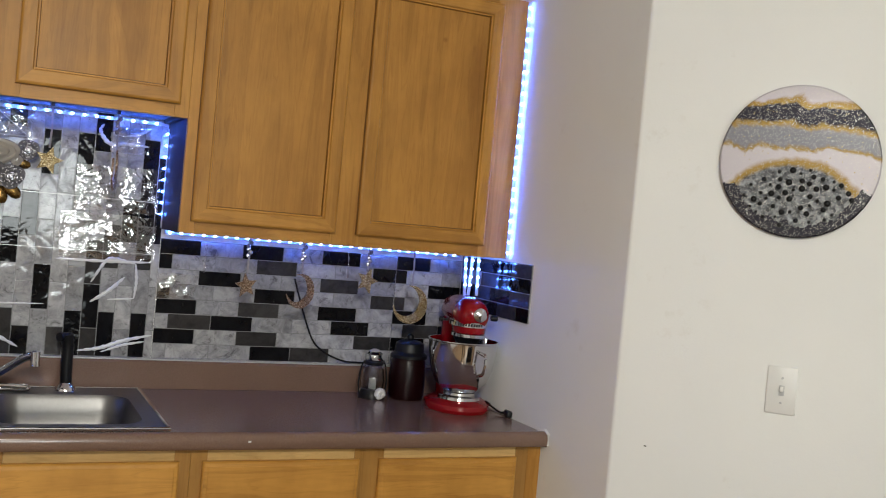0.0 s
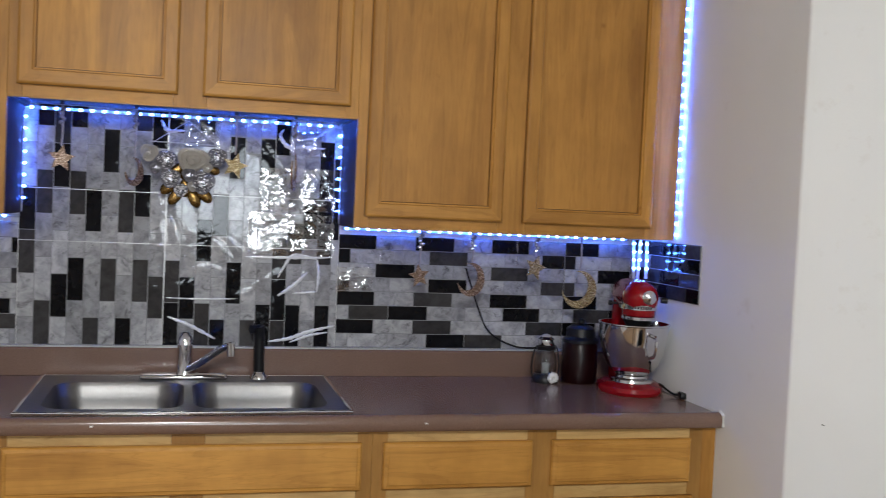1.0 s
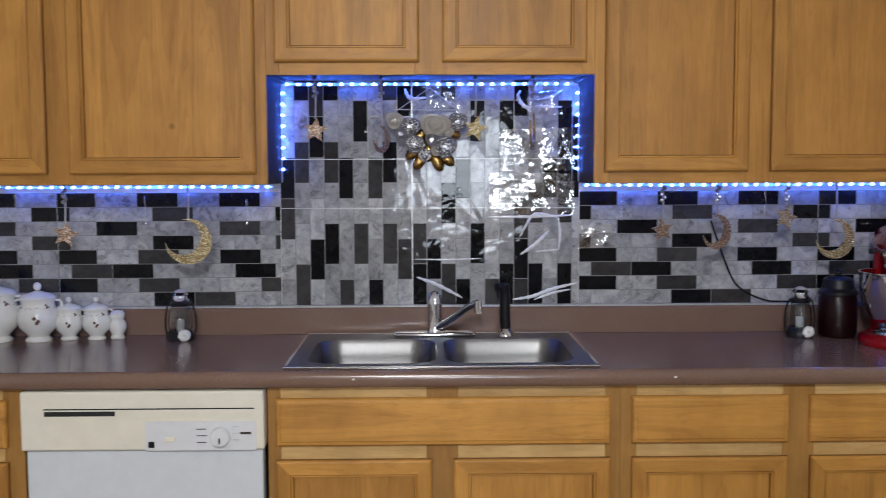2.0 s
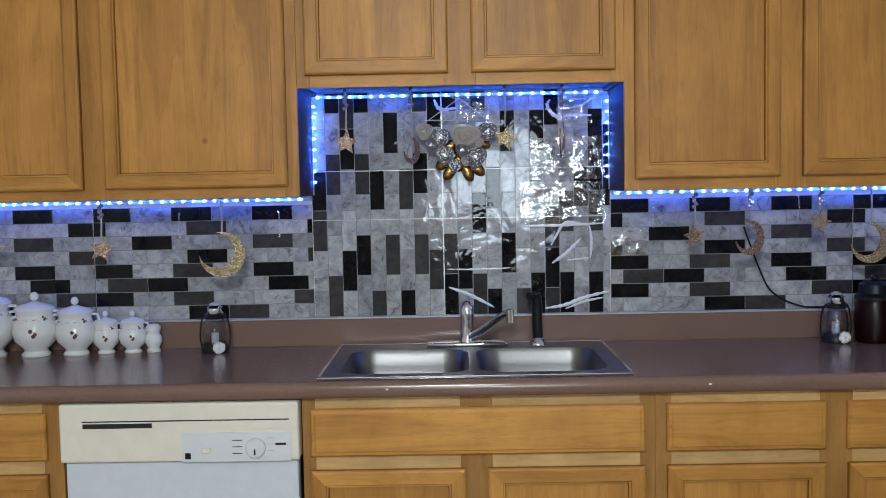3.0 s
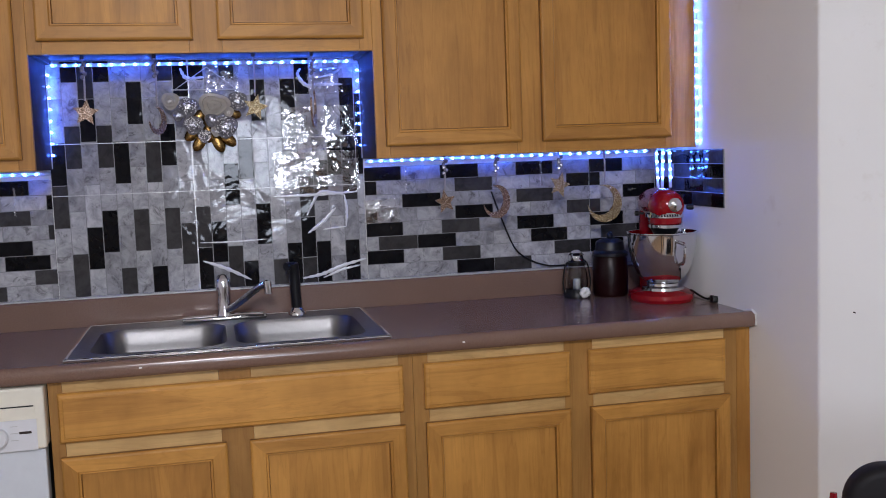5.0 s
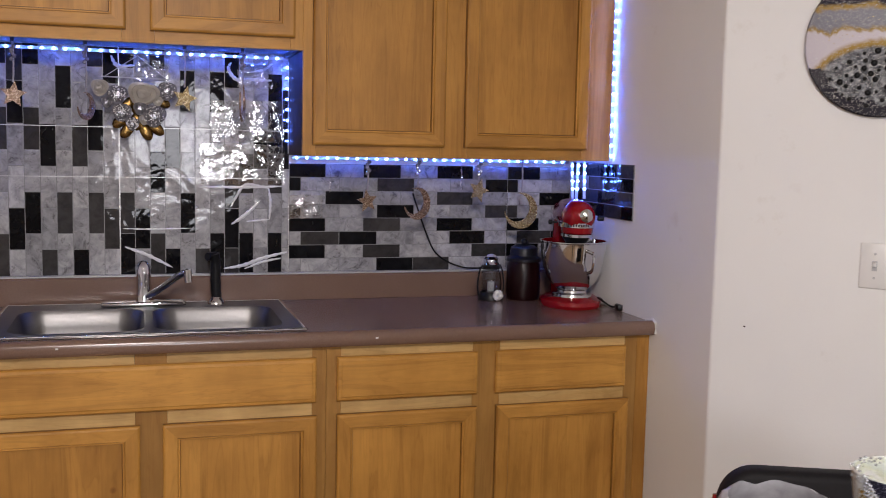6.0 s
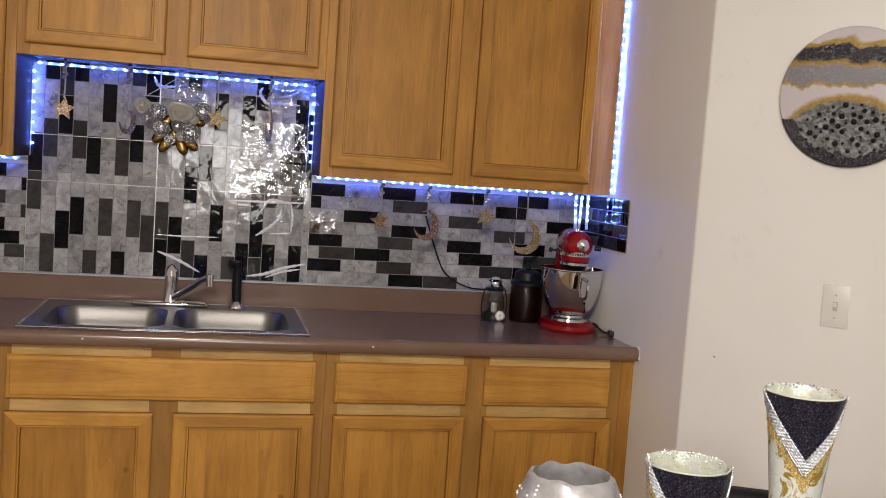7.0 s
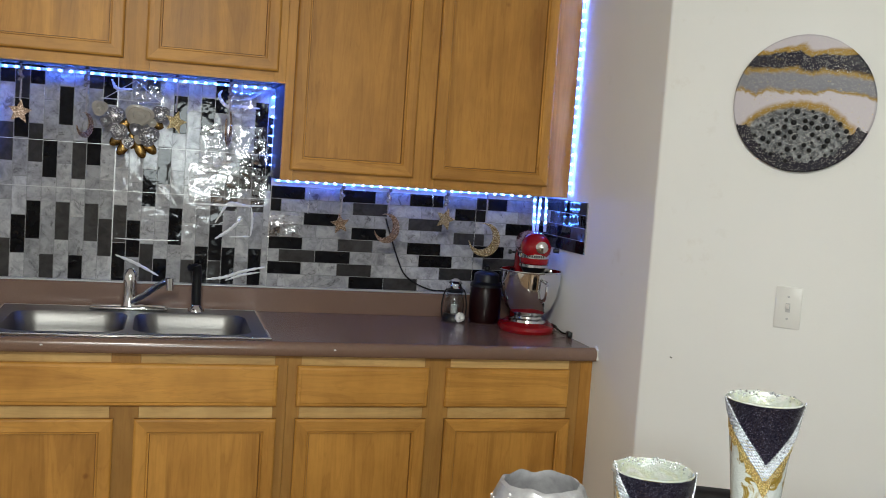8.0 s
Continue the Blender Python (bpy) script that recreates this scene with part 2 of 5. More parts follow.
_d = maths(_t, "ADD", maths(_t, "SQRT", maths(_t, "ADD", maths(_t, "MULTIPLY", maths(_t, "MULTIPLY", _dx, _dx), 0.75), maths(_t, "MULTIPLY", maths(_t, "MULTIPLY", _dz, _dz), 1.25))), maths(_t, "MULTIPLY", _wob, 0.5))
_mound = ramp(_t, noise_tex(_t, _oc, 60, 6, 0.75), ((0.34, (0.010, 0.010, 0.013)), (0.50, (0.11, 0.115, 0.125)), (0.66, (0.36, 0.375, 0.39))))
_c = mix(_t, ramp(_t, _d, ((0.126, (1, 1, 1)), (0.134, (0, 0, 0)))), mix(_t, ramp(_t, _d, ((0.140, (1, 1, 1)), (0.152, (0, 0, 0)))), _bands, _GD), _mound)
_rad = maths(_t, "SQRT", maths(_t, "ADD", maths(_t, "MULTIPLY", _sx.outputs[0], _sx.outputs[0]), maths(_t, "MULTIPLY", _sx.outputs[2], _sx.outputs[2])))
_rad = maths(_t, "ADD", _rad, maths(_t, "MULTIPLY", _wob, 0.25))
_low = maths(_t, "MULTIPLY", maths(_t, "GREATER_THAN", maths(_t, "ADD", _rad, maths(_t, "MULTIPLY", _wob, 0.6)), 0.152), maths(_t, "LESS_THAN", maths(_t, "ADD", _z, maths(_t, "MULTIPLY", _wob, 1.2)), -0.062))
_c = mix(_t, _low, _c, (0.016, 0.014, 0.024))
_vor = add(_t, "TexVoronoi", Scale=820.0)
_t.links.new(_oc, _vor.inputs["Vector"])
_sc = add(_t, "SeparateColor")
_t.links.new(_vor.outputs["Color"], _sc.inputs[0])
_fl = ramp(_t, _sc.outputs[0], ((0.92, (0, 0, 0)), (0.95, (1, 1, 1))))
_t.links.new(mix(_t, _fl, _c, (0.62, 0.60, 0.56)), _b.inputs["Base Color"])
_t.links.new(_fl, _b.inputs["Metallic"])
bump(_t, _b, _sc.outputs[1], 0.15, 0.001)
_b.inputs["Specular IOR Level"].default_value = 0.15

# vase skin: pale resin with gold glitter drifts
M_VASE, _t, _b = material("pale_resin_gold", (0.6, 0.6, 0.6), 0.2)
_v = position(_t)
_f = ramp(_t, noise_tex(_t, _v, 26, 5, 0.6, 0.8), ((0.54, (0, 0, 0)), (0.58, (1, 1, 1)), (0.62, (1, 1, 1)), (0.66, (0, 0, 0))))
_t.links.new(mix(_t, _f, (0.52, 0.56, 0.55), (0.52, 0.37, 0.07)), _b.inputs["Base Color"])
_t.links.new(maths(_t, "MULTIPLY", _f, 0.65), _b.inputs["Metallic"])
bump(_t, _b, noise_tex(_t, _v, 300, 2), 0.5, 0.003)
M_VASEIN, _t, _b = material("pearly_glass_inside", (0.7, 0.7, 0.66), 0.14, 0.35)
_v = position(_t)
_t.links.new(ramp(_t, noise_tex(_t, _v, 34, 4, 0.6, 0.8), ((0.36, (0.72, 0.73, 0.72)), (0.48, (0.62, 0.68, 0.64)), (0.56, (0.64, 0.67, 0.52)), (0.66, (0.74, 0.75, 0.76)))), _b.inputs["Base Color"])
bump(_t, _b, noise_tex(_t, _v, 140, 3), 0.5, 0.003)
M_GOLDLEAF = glitter("bright_gold_glitter", (0.46, 0.33, 0.09), (0.95, 0.80, 0.42), 700.0, 0.42)
# cut glass chips, their glints painted in as near-white colour
M_SPARK = plain("glint_white_glass", (0.93, 0.93, 0.95), 0.10, 0.25, 0.06, 300)


# ---- builders ----
def where(ob):
    p = Vector((0, 0, 0))
    while ob is not None:
        p += ob.location
        ob = ob.parent
    return p


def thing(name, loc, label, category, group=""):
    ob = new(name)
    ob.location = loc
    ob.empty_display_size = 0.05
    return tagged(ob, label, category, group)


def part(name, bm, mat, parent=None, label="", smooth=False, loc=None):
    """One mesh object out of a bmesh in world metres, under a thing or a part."""
    bmesh.ops.recalc_face_normals(bm, faces=bm.faces)
    me = bpy.data.meshes.new(name)
    base = Vector(loc) if loc is not None else Vector((0, 0, 0))
    origin = where(parent) + base if parent else base
    bm.transform(Matrix.Translation(-origin))
    bm.to_mesh(me)
    bm.free()
    for m in (mat if isinstance(mat, (list, tuple)) else (mat,)):
        me.materials.append(m)
    if smooth:
        for p in me.polygons:
            p.use_smooth = True
        me.set_sharp_from_angle(angle=radians(40))
    ob = new(name, me)
    ob.location = base
    if parent:
        ob.parent = parent
    if label:
        ob["label"] = label
    return ob


def structure(name, bm, mat, label, loc=None):
    return tagged(part(name, bm, mat, None, "", False, loc), label, kind="structure")


def box(bm, x0, x1, y0, y1, z0, z1, bevel=0.0, seg=2):
    r = bmesh.ops.create_cube(bm, size=1.0)
    vs = r["verts"]
    bmesh.ops.scale(bm, vec=(x1 - x0, y1 - y0, z1 - z0), verts=vs)
    bmesh.ops.translate(bm, vec=((x0 + x1) / 2, (y0 + y1) / 2, (z0 + z1) / 2), verts=vs)
    if bevel:
        es = list({e for v in vs for e in v.link_edges})
        bmesh.ops.bevel(bm, geom=es, offset=bevel, segments=seg, affect="EDGES", profile=0.5)
    return bm


def bx(*a, **k):
    return box(bmesh.new(), *a, **k)


def lathe(bm, profile, centre, n=32, matrix=None, wobble=0.0, cap=True):
    """Turns (radius, height) pairs about the upright line through centre."""
    rings, mine = [], []
    for r, h in profile:
        ring = []
        for i in range(n):
            a = 2 * math.pi * i / n
            k = 1 + wobble * math.sin(3 * a + h * 40)
            ring.append(bm.verts.new((r * k * math.cos(a), r * k * math.sin(a), h)))
        rings.append(ring)
        mine += ring
    for p, q in zip(rings, rings[1:]):
        for i in range(n):
            j = (i + 1) % n
            bm.faces.new((p[i], p[j], q[j], q[i]))
    if cap and profile[0][0] > 1e-4:
        bm.faces.new(rings[0][::-1])
    if cap and profile[-1][0] > 1e-4:
        bm.faces.new(rings[-1])
    m = Matrix.Translation(centre) @ (matrix or Matrix())
    bmesh.ops.transform(bm, matrix=m, verts=mine)
    return bm


def lt(*a, **k):
    return lathe(bmesh.new(), *a, **k)


def tube(bm, pts, r, n=10, radii=None):
    """A round bar along a line of points."""
    pts = [Vector(p) for p in pts]
    rings = []
    for i, p in enumerate(pts):
        d = (pts[min(i + 1, len(pts) - 1)] - pts[max(i - 1, 0)]).normalized()
        up = Vector((0, 0, 1)) if abs(d.z) < 0.9 else Vector((0, 1, 0))
        a = d.cross(up).normalized()
        b = a.cross(d)
        rr = radii[i] if radii else r
        rings.append([bm.verts.new(p + rr * (math.cos(2 * math.pi * k / n) * a + math.sin(2 * math.pi * k / n) * b)) for k in range(n)])
    for p, q in zip(rings, rings[1:]):
        for i in range(n):
            j = (i + 1) % n
            bm.faces.new((p[i], p[j], q[j], q[i]))
    bm.faces.new(rings[0][::-1])
    bm.faces.new(rings[-1])
    return bm


def tb(*a, **k):
    return tube(bmesh.new(), *a, **k)


def smooth_line(pts, steps=6):
    """A Catmull-Rom line through the points."""
    p = [Vector(q) for q in pts]
    p = [2 * p[0] - p[1], *p, 2 * p[-1] - p[-2]]
    out = []
    for a, b, c, d in zip(p, p[1:], p[2:], p[3:]):
        for i in range(steps):
            t = i / steps
            out.append(0.5 * (2 * b + (c - a) * t + (2 * a - 5 * b + 4 * c - d) * t * t + (3 * b - a - 3 * c + d) * t ** 3))
    return out + [p[-2]]


def ball(bm, c, r, squash=(1, 1, 1), sub=2):
    res = bmesh.ops.create_icosphere(bm, subdivisions=sub, radius=r)
    bmesh.ops.scale(bm, vec=squash, verts=res["verts"])
    bmesh.ops.translate(bm, vec=c, verts=res["verts"])
    return bm


def slab(bm, outline, y0, y1):
    """An outline in x, z pulled through from y0 to y1."""
    f = [bm.verts.new((x, y0, z)) for x, z in outline]
    b = [bm.verts.new((x, y1, z)) for x, z in outline]
    bm.faces.new(f)
    bm.faces.new(b[::-1])
    for i in range(len(f)):
        j = (i + 1) % len(f)
        bm.faces.new((f[i], b[i], b[j], f[j]))
    return bm


def along_x(bm, outline, x0, x1):
    """An outline in y, z pulled through from x0 to x1."""
    f = [bm.verts.new((x0, y, z)) for y, z in outline]
    b = [bm.verts.new((x1, y, z)) for y, z in outline]
    bm.faces.new(f)
    bm.faces.new(b[::-1])
    for i in range(len(f)):
        j = (i + 1) % len(f)
        bm.faces.new((f[i], b[i], b[j], f[j]))
    return bm


# ---- the room ----
WALL_DIR = Vector((math.cos(WALL_TURN), -math.sin(WALL_TURN), 0))
FAR = Vector((*CORNER, 0)) + 3.0 * WALL_DIR
CEIL = 2.44
structure("floor", bx(-3.8, 2.3, -6.2, 0.2, -0.1, 0.0), M_FLOOR, "brown wood-look kitchen floor")
structure("ceiling", bx(-3.8, 3.2, -6.2, 0.2, CEIL, CEIL + 0.1), M_CEIL, "plain white painted ceiling")
structure("wall_north", bx(-3.8, 0.0, 0.0, 0.12, 0.0, CEIL), M_WALL, "cream painted wall behind the counter")
_n = Vector((math.sin(WALL_TURN), math.cos(WALL_TURN), 0))
_bm = bmesh.new()
_pts = [(0, 0.12), (0, CORNER[1]), (FAR.x, FAR.y), (3.2, FAR.y), (3.2, 0.12)]
_lo = [_bm.verts.new((x, y, 0)) for x, y in _pts]
_hi = [_bm.verts.new((x, y, CEIL)) for x, y in _pts]
_bm.faces.new(_lo[::-1])
_bm.faces.new(_hi)
for _i in range(5):
    _bm.faces.new((_lo[_i], _lo[(_i + 1) % 5], _hi[(_i + 1) % 5], _hi[_i]))
_e = [e for e in _bm.edges if abs(e.verts[0].co.x) < 1e-4 and abs(e.verts[1].co.x) < 1e-4 and abs(e.verts[0].co.y - CORNER[1]) < 1e-4 and abs(e.verts[1].co.y - CORNER[1]) < 1e-4]
bmesh.ops.bevel(_bm, geom=_e, offset=0.006, segments=3, affect="EDGES", profile=0.5)
structure("wall_east", _bm, M_WALL, "cream painted wall return with scuffs at its corner")
structure("wall_west", bx(-3.8, -3.62, -6.2, 0.0, 0.0, CEIL), M_WALL, "plain cream wall")
structure("wall_east_far", bx(FAR.x, FAR.x + 0.12, -6.2, FAR.y, 0.0, CEIL), M_WALL, "plain cream wall")
WX0, WX1, WZ0, WZ1 = -1.62, -0.72, 0.94, 1.90
_bm = bmesh.new()
box(_bm, -3.62, WX0, -6.12, -6.0, 0, CEIL)
box(_bm, WX1, FAR.x, -6.12, -6.0, 0, CEIL)
box(_bm, WX0, WX1, -6.12, -6.0, 0, WZ0)
box(_bm, WX0, WX1, -6.12, -6.0, WZ1, CEIL)
structure("wall_south", _bm, M_WALL, "plain cream wall with a window opening")
win = tagged(thing("window_1", (-1.17, -6.06, WZ0), "white double-hung window in daylight", "window"), kind="structure")
_bm = bmesh.new()
for a in ((WX0, WX0 + 0.05, WZ0, WZ1), (WX1 - 0.05, WX1, WZ0, WZ1), (WX0 + 0.05, WX1 - 0.05, WZ0, WZ0 + 0.05), (WX0 + 0.05, WX1 - 0.05, WZ1 - 0.05, WZ1), (WX0 + 0.05, WX1 - 0.05, 1.40, 1.44)):
    box(_bm, a[0], a[1], -6.09, -6.03, a[2], a[3], 0.004)
part("window_frame", _bm, M_PLATE, win)
structure("backdrop", bx(-9, 7, -14.1, -14.0, -2, 6), plain("far_garden", (0.25, 0.30, 0.22), 0.9, 0, 0.7, 0.8), "far pale greenery outside the window")
# unseen fixture, added where the fill light hangs
_l = thing("added_ceiling_lamp", (-1.6, -3.9, CEIL), "unseen round ceiling lamp added to go with the fill light", "lamp")
part("base", lt([(0.17, -0.03), (0.17, 0.0)], (-1.6, -3.9, CEIL)), M_CHROME, _l)

# ---- base cabinets ----
FACE_Y, DOOR_Y = -0.612, -0.632


def panel_door(parent, x0, x1, z0, z1, yb, yf, rail=0.052, name="door"):
    """A framed door: stiles, rails with a bead, and a panel set back."""
    d = thing(name, (0, 0, 0), "", "")
    d.parent = parent
    d.location = Vector(((x0 + x1) / 2, yb, z0)) - where(parent)
    steps = [(0.0, yb), (0.0, yf + 0.006), (0.003, yf + 0.002), (0.007, yf), (rail - 0.010, yf), (rail - 0.007, yf + 0.005), (rail - 0.003, yf + 0.005), (rail, yf + 0.015)]

    def at(s, corner):
        i, y = steps[s]
        return {"bl": (x0 + i, y, z0 + i), "br": (x1 - i, y, z0 + i), "tr": (x1 - i, y, z1 - i), "tl": (x0 + i, y, z1 - i)}[corner]

    for nm, a, b, mat in (("rail", "bl", "br", M_WOOD_H), ("stile", "br", "tr", M_WOOD_V), ("rail", "tr", "tl", M_WOOD_H), ("stile", "tl", "bl", M_WOOD_V)):
        bm = bmesh.new()
        va = [bm.verts.new(at(s, a)) for s in range(len(steps))]
        vb = [bm.verts.new(at(s, b)) for s in range(len(steps))]
        for s in range(len(steps) - 1):
            # outer edge and inner groove take the dark stain-and-shadow colour
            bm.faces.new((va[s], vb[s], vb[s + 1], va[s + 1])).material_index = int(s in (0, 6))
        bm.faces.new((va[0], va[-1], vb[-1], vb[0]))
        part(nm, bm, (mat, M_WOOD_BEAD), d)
    part("panel", bx(x0 + rail - 0.004, x1 - rail + 0.004, yf + 0.013, yf + 0.017, z0 + rail - 0.004, z1 - rail + 0.004), M_WOOD_V, d)
    return d


def drawer_front(parent, x0, x1, z0, z1, yb, yf, name="drawer_front"):
    bm = bmesh.new()
    steps = [(0.0, yb), (0.0, yf + 0.008), (0.004, yf + 0.003), (0.011, yf + 0.002), (0.014, yf)]
    rings = [[bm.verts.new((x, y, z)) for x, z in ((x0 + i, z0 + i), (x1 - i, z0 + i), (x1 - i, z1 - i), (x0 + i, z1 - i))] for i, y in steps]
    for p, q in zip(rings, rings[1:]):
        for k in range(4):
            bm.faces.new((p[k], p[(k + 1) % 4], q[(k + 1) % 4], q[k]))
    bm.faces.new(rings[0][::-1])
    bm.faces.new(rings[-1])
    return part(name, bm, M_WOOD_H, parent)


def base_cabinet(x0, x1, fronts, doors, label):
    c = thing("base_cabinet", ((x0 + x1) / 2, -0.31, 0.0), label, "cabinet", "base cabinets under the counter")
    bm = bmesh.new()
    box(bm, x0, x0 + 0.018, -0.592, -0.002, 0.10, 0.872)
    box(bm, x1 - 0.018, x1, -0.592, -0.002, 0.10, 0.872)
    box(bm, x0 + 0.018, x1 - 0.018, -0.590, -0.002, 0.10, 0.118)
    box(bm, x0 + 0.018, x1 - 0.018, -0.02, -0.002, 0.118, 0.86)
    part("carcass", bm, M_WOOD_V, c)
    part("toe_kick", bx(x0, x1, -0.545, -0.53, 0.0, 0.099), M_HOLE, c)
    edges = [x0] + [(a[1] + b[0]) / 2 for a, b in zip(doors, doors[1:])] + [x1]
    for i, e in enumerate(edges):
        a, b = (e, doors[0][0] + 0.012) if i == 0 else ((doors[-1][1] - 0.012, e) if i == len(edges) - 1 else (doors[i - 1][1] - 0.012, doors[i][0] + 0.012))
        part("frame_stile", bx(a, b, FACE_Y, -0.593, 0.10, 0.874, bevel=0.001), M_WOOD_STILE, c)
    for i, d in enumerate(doors):
        a, b = d[0] + 0.0125, d[1] - 0.0125
        for z0, z1 in ((0.10, 0.135), (0.672, 0.740), (0.832, 0.874)):
            part("frame_rail", bx(a, b, FACE_Y + 0.0005, -0.594, z0, z1), M_WOOD_PALE if z0 > 0.6 else M_WOOD_H, c)
    for a, b in fronts:
        drawer_front(c, a, b, 0.722, 0.846, FACE_Y - 0.0006, DOOR_Y)
    for a, b in doors:
        panel_door(c, a, b, 0.125, 0.685, FACE_Y - 0.0006, DOOR_Y, 0.047)
    return c


base_cabinet(-1.901, -0.9885, [(-1.879, -1.017)], [(-1.880, -1.479), (-1.422, -1.015)], "honey wood sink cabinet with false drawer front and two doors")
base_cabinet(-0.988, -0.044, [(-0.960, -0.552), (-0.497, -0.084)], [(-0.959, -0.552), (-0.493, -0.071)], "honey wood base cabinet with two drawers over two doors")
base_cabinet(-3.51, -2.526, [(-3.47, -3.05), (-2.99, -2.565)], [(-3.47, -3.05), (-2.99, -2.565)], "honey wood base cabinet beside the dishwasher")
_f = thing("end_filler", (-0.022, -0.6, 0), "honey wood filler strip against the wall", "cabinet trim")
part("strip", bx(-0.043, -0.001, -0.611, -0.02, 0.0, 0.874, bevel=0.001), M_WOOD_V, _f)

# counter with rolled front edge, cut for the sink
SX0, SX1, SY0, SY1 = -1.859, -1.043, -0.588, -0.050
NOSE = [(-0.50, 0.876), (-0.632, 0.876), (-0.643, 0.879), (-0.649, 0.887), (-0.651, 0.898), (-0.650, 0.909), (-0.645, 0.917), (-0.637, 0.9205), (-0.628, 0.9205), (-0.616, 0.917), (-0.604, 0.9145), (-0.596, 0.914), (-0.50, 0.914)]
FULL = [(-0.002, 0.876)] + NOSE[1:-1] + [(-0.002, 0.914)]
FRONT = [(SY0 + 0.02, 0.876)] + NOSE[1:-1] + [(SY0 + 0.02, 0.914)]
BACK = [(-0.002, 0.876), (SY1 - 0.02, 0.876), (SY1 - 0.02, 0.914), (-0.002, 0.914)]
_bm = bmesh.new()
along_x(_bm, FULL, -3.5, SX0 + 0.02)
along_x(_bm, FULL, SX1 - 0.02, -0.001)
along_x(_bm, FRONT, SX0 + 0.02, SX1 - 0.02)
along_x(_bm, BACK, SX0 + 0.02, SX1 - 0.02)
counter = thing("countertop", (-1.75, -0.32, 0.876), "mauve-brown laminate countertop with rolled front edge", "countertop")
part("top", _bm, M_LAM, counter, smooth=True)
part("backsplash_lip", along_x(bmesh.new(), [(-0.002, 0.9145), (-0.021, 0.9145), (-0.021, 0.992), (-0.017, 0.998), (-0.002, 0.998)], -3.5, -0.30), M_LAM, counter, "laminate upstand against the wall")
part("backsplash_lip", along_x(bmesh.new(), [(-0.002, 0.9145), (-0.021, 0.9145), (-0.021, 0.992), (-0.017, 0.998), (-0.002, 0.998)], -0.2995, -0.001), M_LAM, counter)
part("caulk", tb([(-0.004, -0.59, 0.916), (-0.004, -0.632, 0.923), (-0.004, -0.652, 0.915), (-0.004, -0.653, 0.884)], 0.004, 6), M_PLATE, counter, "white caulk bead at the wall")
for _x in (-0.859, -1.68):
    part("chip", bx(_x, _x + 0.007, -0.6518, -0.648, 0.899, 0.903), M_PLATE, counter, "small pale chip in the edge")


# double steel sink
def sink_bowl(bm, x0, x1, y0, y1, top, depth, r=0.07, n=6):
    rings = []
    for ins, z in ((0.0, top), (0.006, top - 0.012), (0.012, top - 0.05), (0.022, top - depth + 0.03), (0.05, top - depth), (0.13, top - depth - 0.002)):
        a0, a1, b0, b1 = x0 + ins, x1 - ins, y0 + ins, y1 - ins
        rr = max(0.02, r - ins * 0.3)
        ring = []
        for cx, cy, s in ((a1 - rr, b1 - rr, 0), (a0 + rr, b1 - rr, 1), (a0 + rr, b0 + rr, 2), (a1 - rr, b0 + rr, 3)):
            for k in range(n + 1):
                a = math.pi / 2 * (s + k / n)
                ring.append(bm.verts.new((cx + rr * math.cos(a), cy + rr * math.sin(a), z)))
        rings.append(ring)
    for p, q in zip(rings, rings[1:]):
        for i in range(len(p)):
            j = (i + 1) % len(p)
            bm.faces.new((p[i], p[j], q[j], q[i]))
    bm.faces.new(rings[-1])
    return rings[0]


sink = thing("kitchen_sink", (-1.451, -0.32, 0.914), "double-bowl stainless steel drop-in sink", "sink")
RIM = 0.921
for _x0, _x1 in ((-1.812, -1.464), (-1.441, -1.090)):
    _bm = bmesh.new()
    sink_bowl(_bm, _x0, _x1, -0.545, -0.165, RIM, 0.17)
    _o = part("bowl", _bm, M_STEEL, sink, smooth=True)
    part("drain", lt([(0.04, 0), (0.043, 0.003), (0.03, 0.004), (0.0, 0.002)], ((_x0 + _x1) / 2, -0.34, RIM - 0.172)), M_CHROME, sink)
_bm = bmesh.new()
_rings = []
for _x0, _x1 in ((-1.812, -1.464), (-1.441, -1.090)):
    _t2 = bmesh.new()
    _rings.append([v.co.copy() for v in sink_bowl(_t2, _x0, _x1, -0.545, -0.165, RIM, 0.17)])
    _t2.free()
# deck: each half runs from its bowl out to its own edge
for _ring, (_a0, _a1) in zip(_rings, ((SX0, -1.4525), (-1.4525, SX1))):
    _in = [_bm.verts.new(c) for c in _ring]
    _out = []
    for _c in _ring:
        _u = (_c.x - (min(p.x for p in _ring) + max(p.x for p in _ring)) / 2) / ((max(p.x for p in _ring) - min(p.x for p in _ring)) / 2)
        _w = (_c.y + 0.355) / 0.19
        _k = 1 / max(abs(_u), abs(_w))
        _u, _w = _u * _k, _w * _k
        _out.append(_bm.verts.new(((_a0 + _a1) / 2 + _u * (_a1 - _a0) / 2, (SY0 + SY1) / 2 + _w * (SY1 - SY0) / 2, RIM)))
    for _i in range(len(_in)):
        _j = (_i + 1) % len(_in)
        _bm.faces.new((_in[_i], _in[_j], _out[_j], _out[_i]))
part("deck", _bm, M_STEEL, sink)
_bm = bmesh.new()
for a in ((SX0 - 0.006, SX1 + 0.006, SY0 - 0.006, SY0 + 0.004), (SX0 - 0.006, SX1 + 0.006, SY1 - 0.004, SY1 + 0.006), (SX0 - 0.006, SX0 + 0.004, SY0 + 0.004, SY1 - 0.004), (SX1 - 0.004, SX1 + 0.006, SY0 + 0.004, SY1 - 0.004)):
    box(_bm, a[0], a[1], a[2], a[3], 0.9142, 0.9235, 0.003)
part("rim", _bm, M_CHROME, sink, "bright rolled rim")

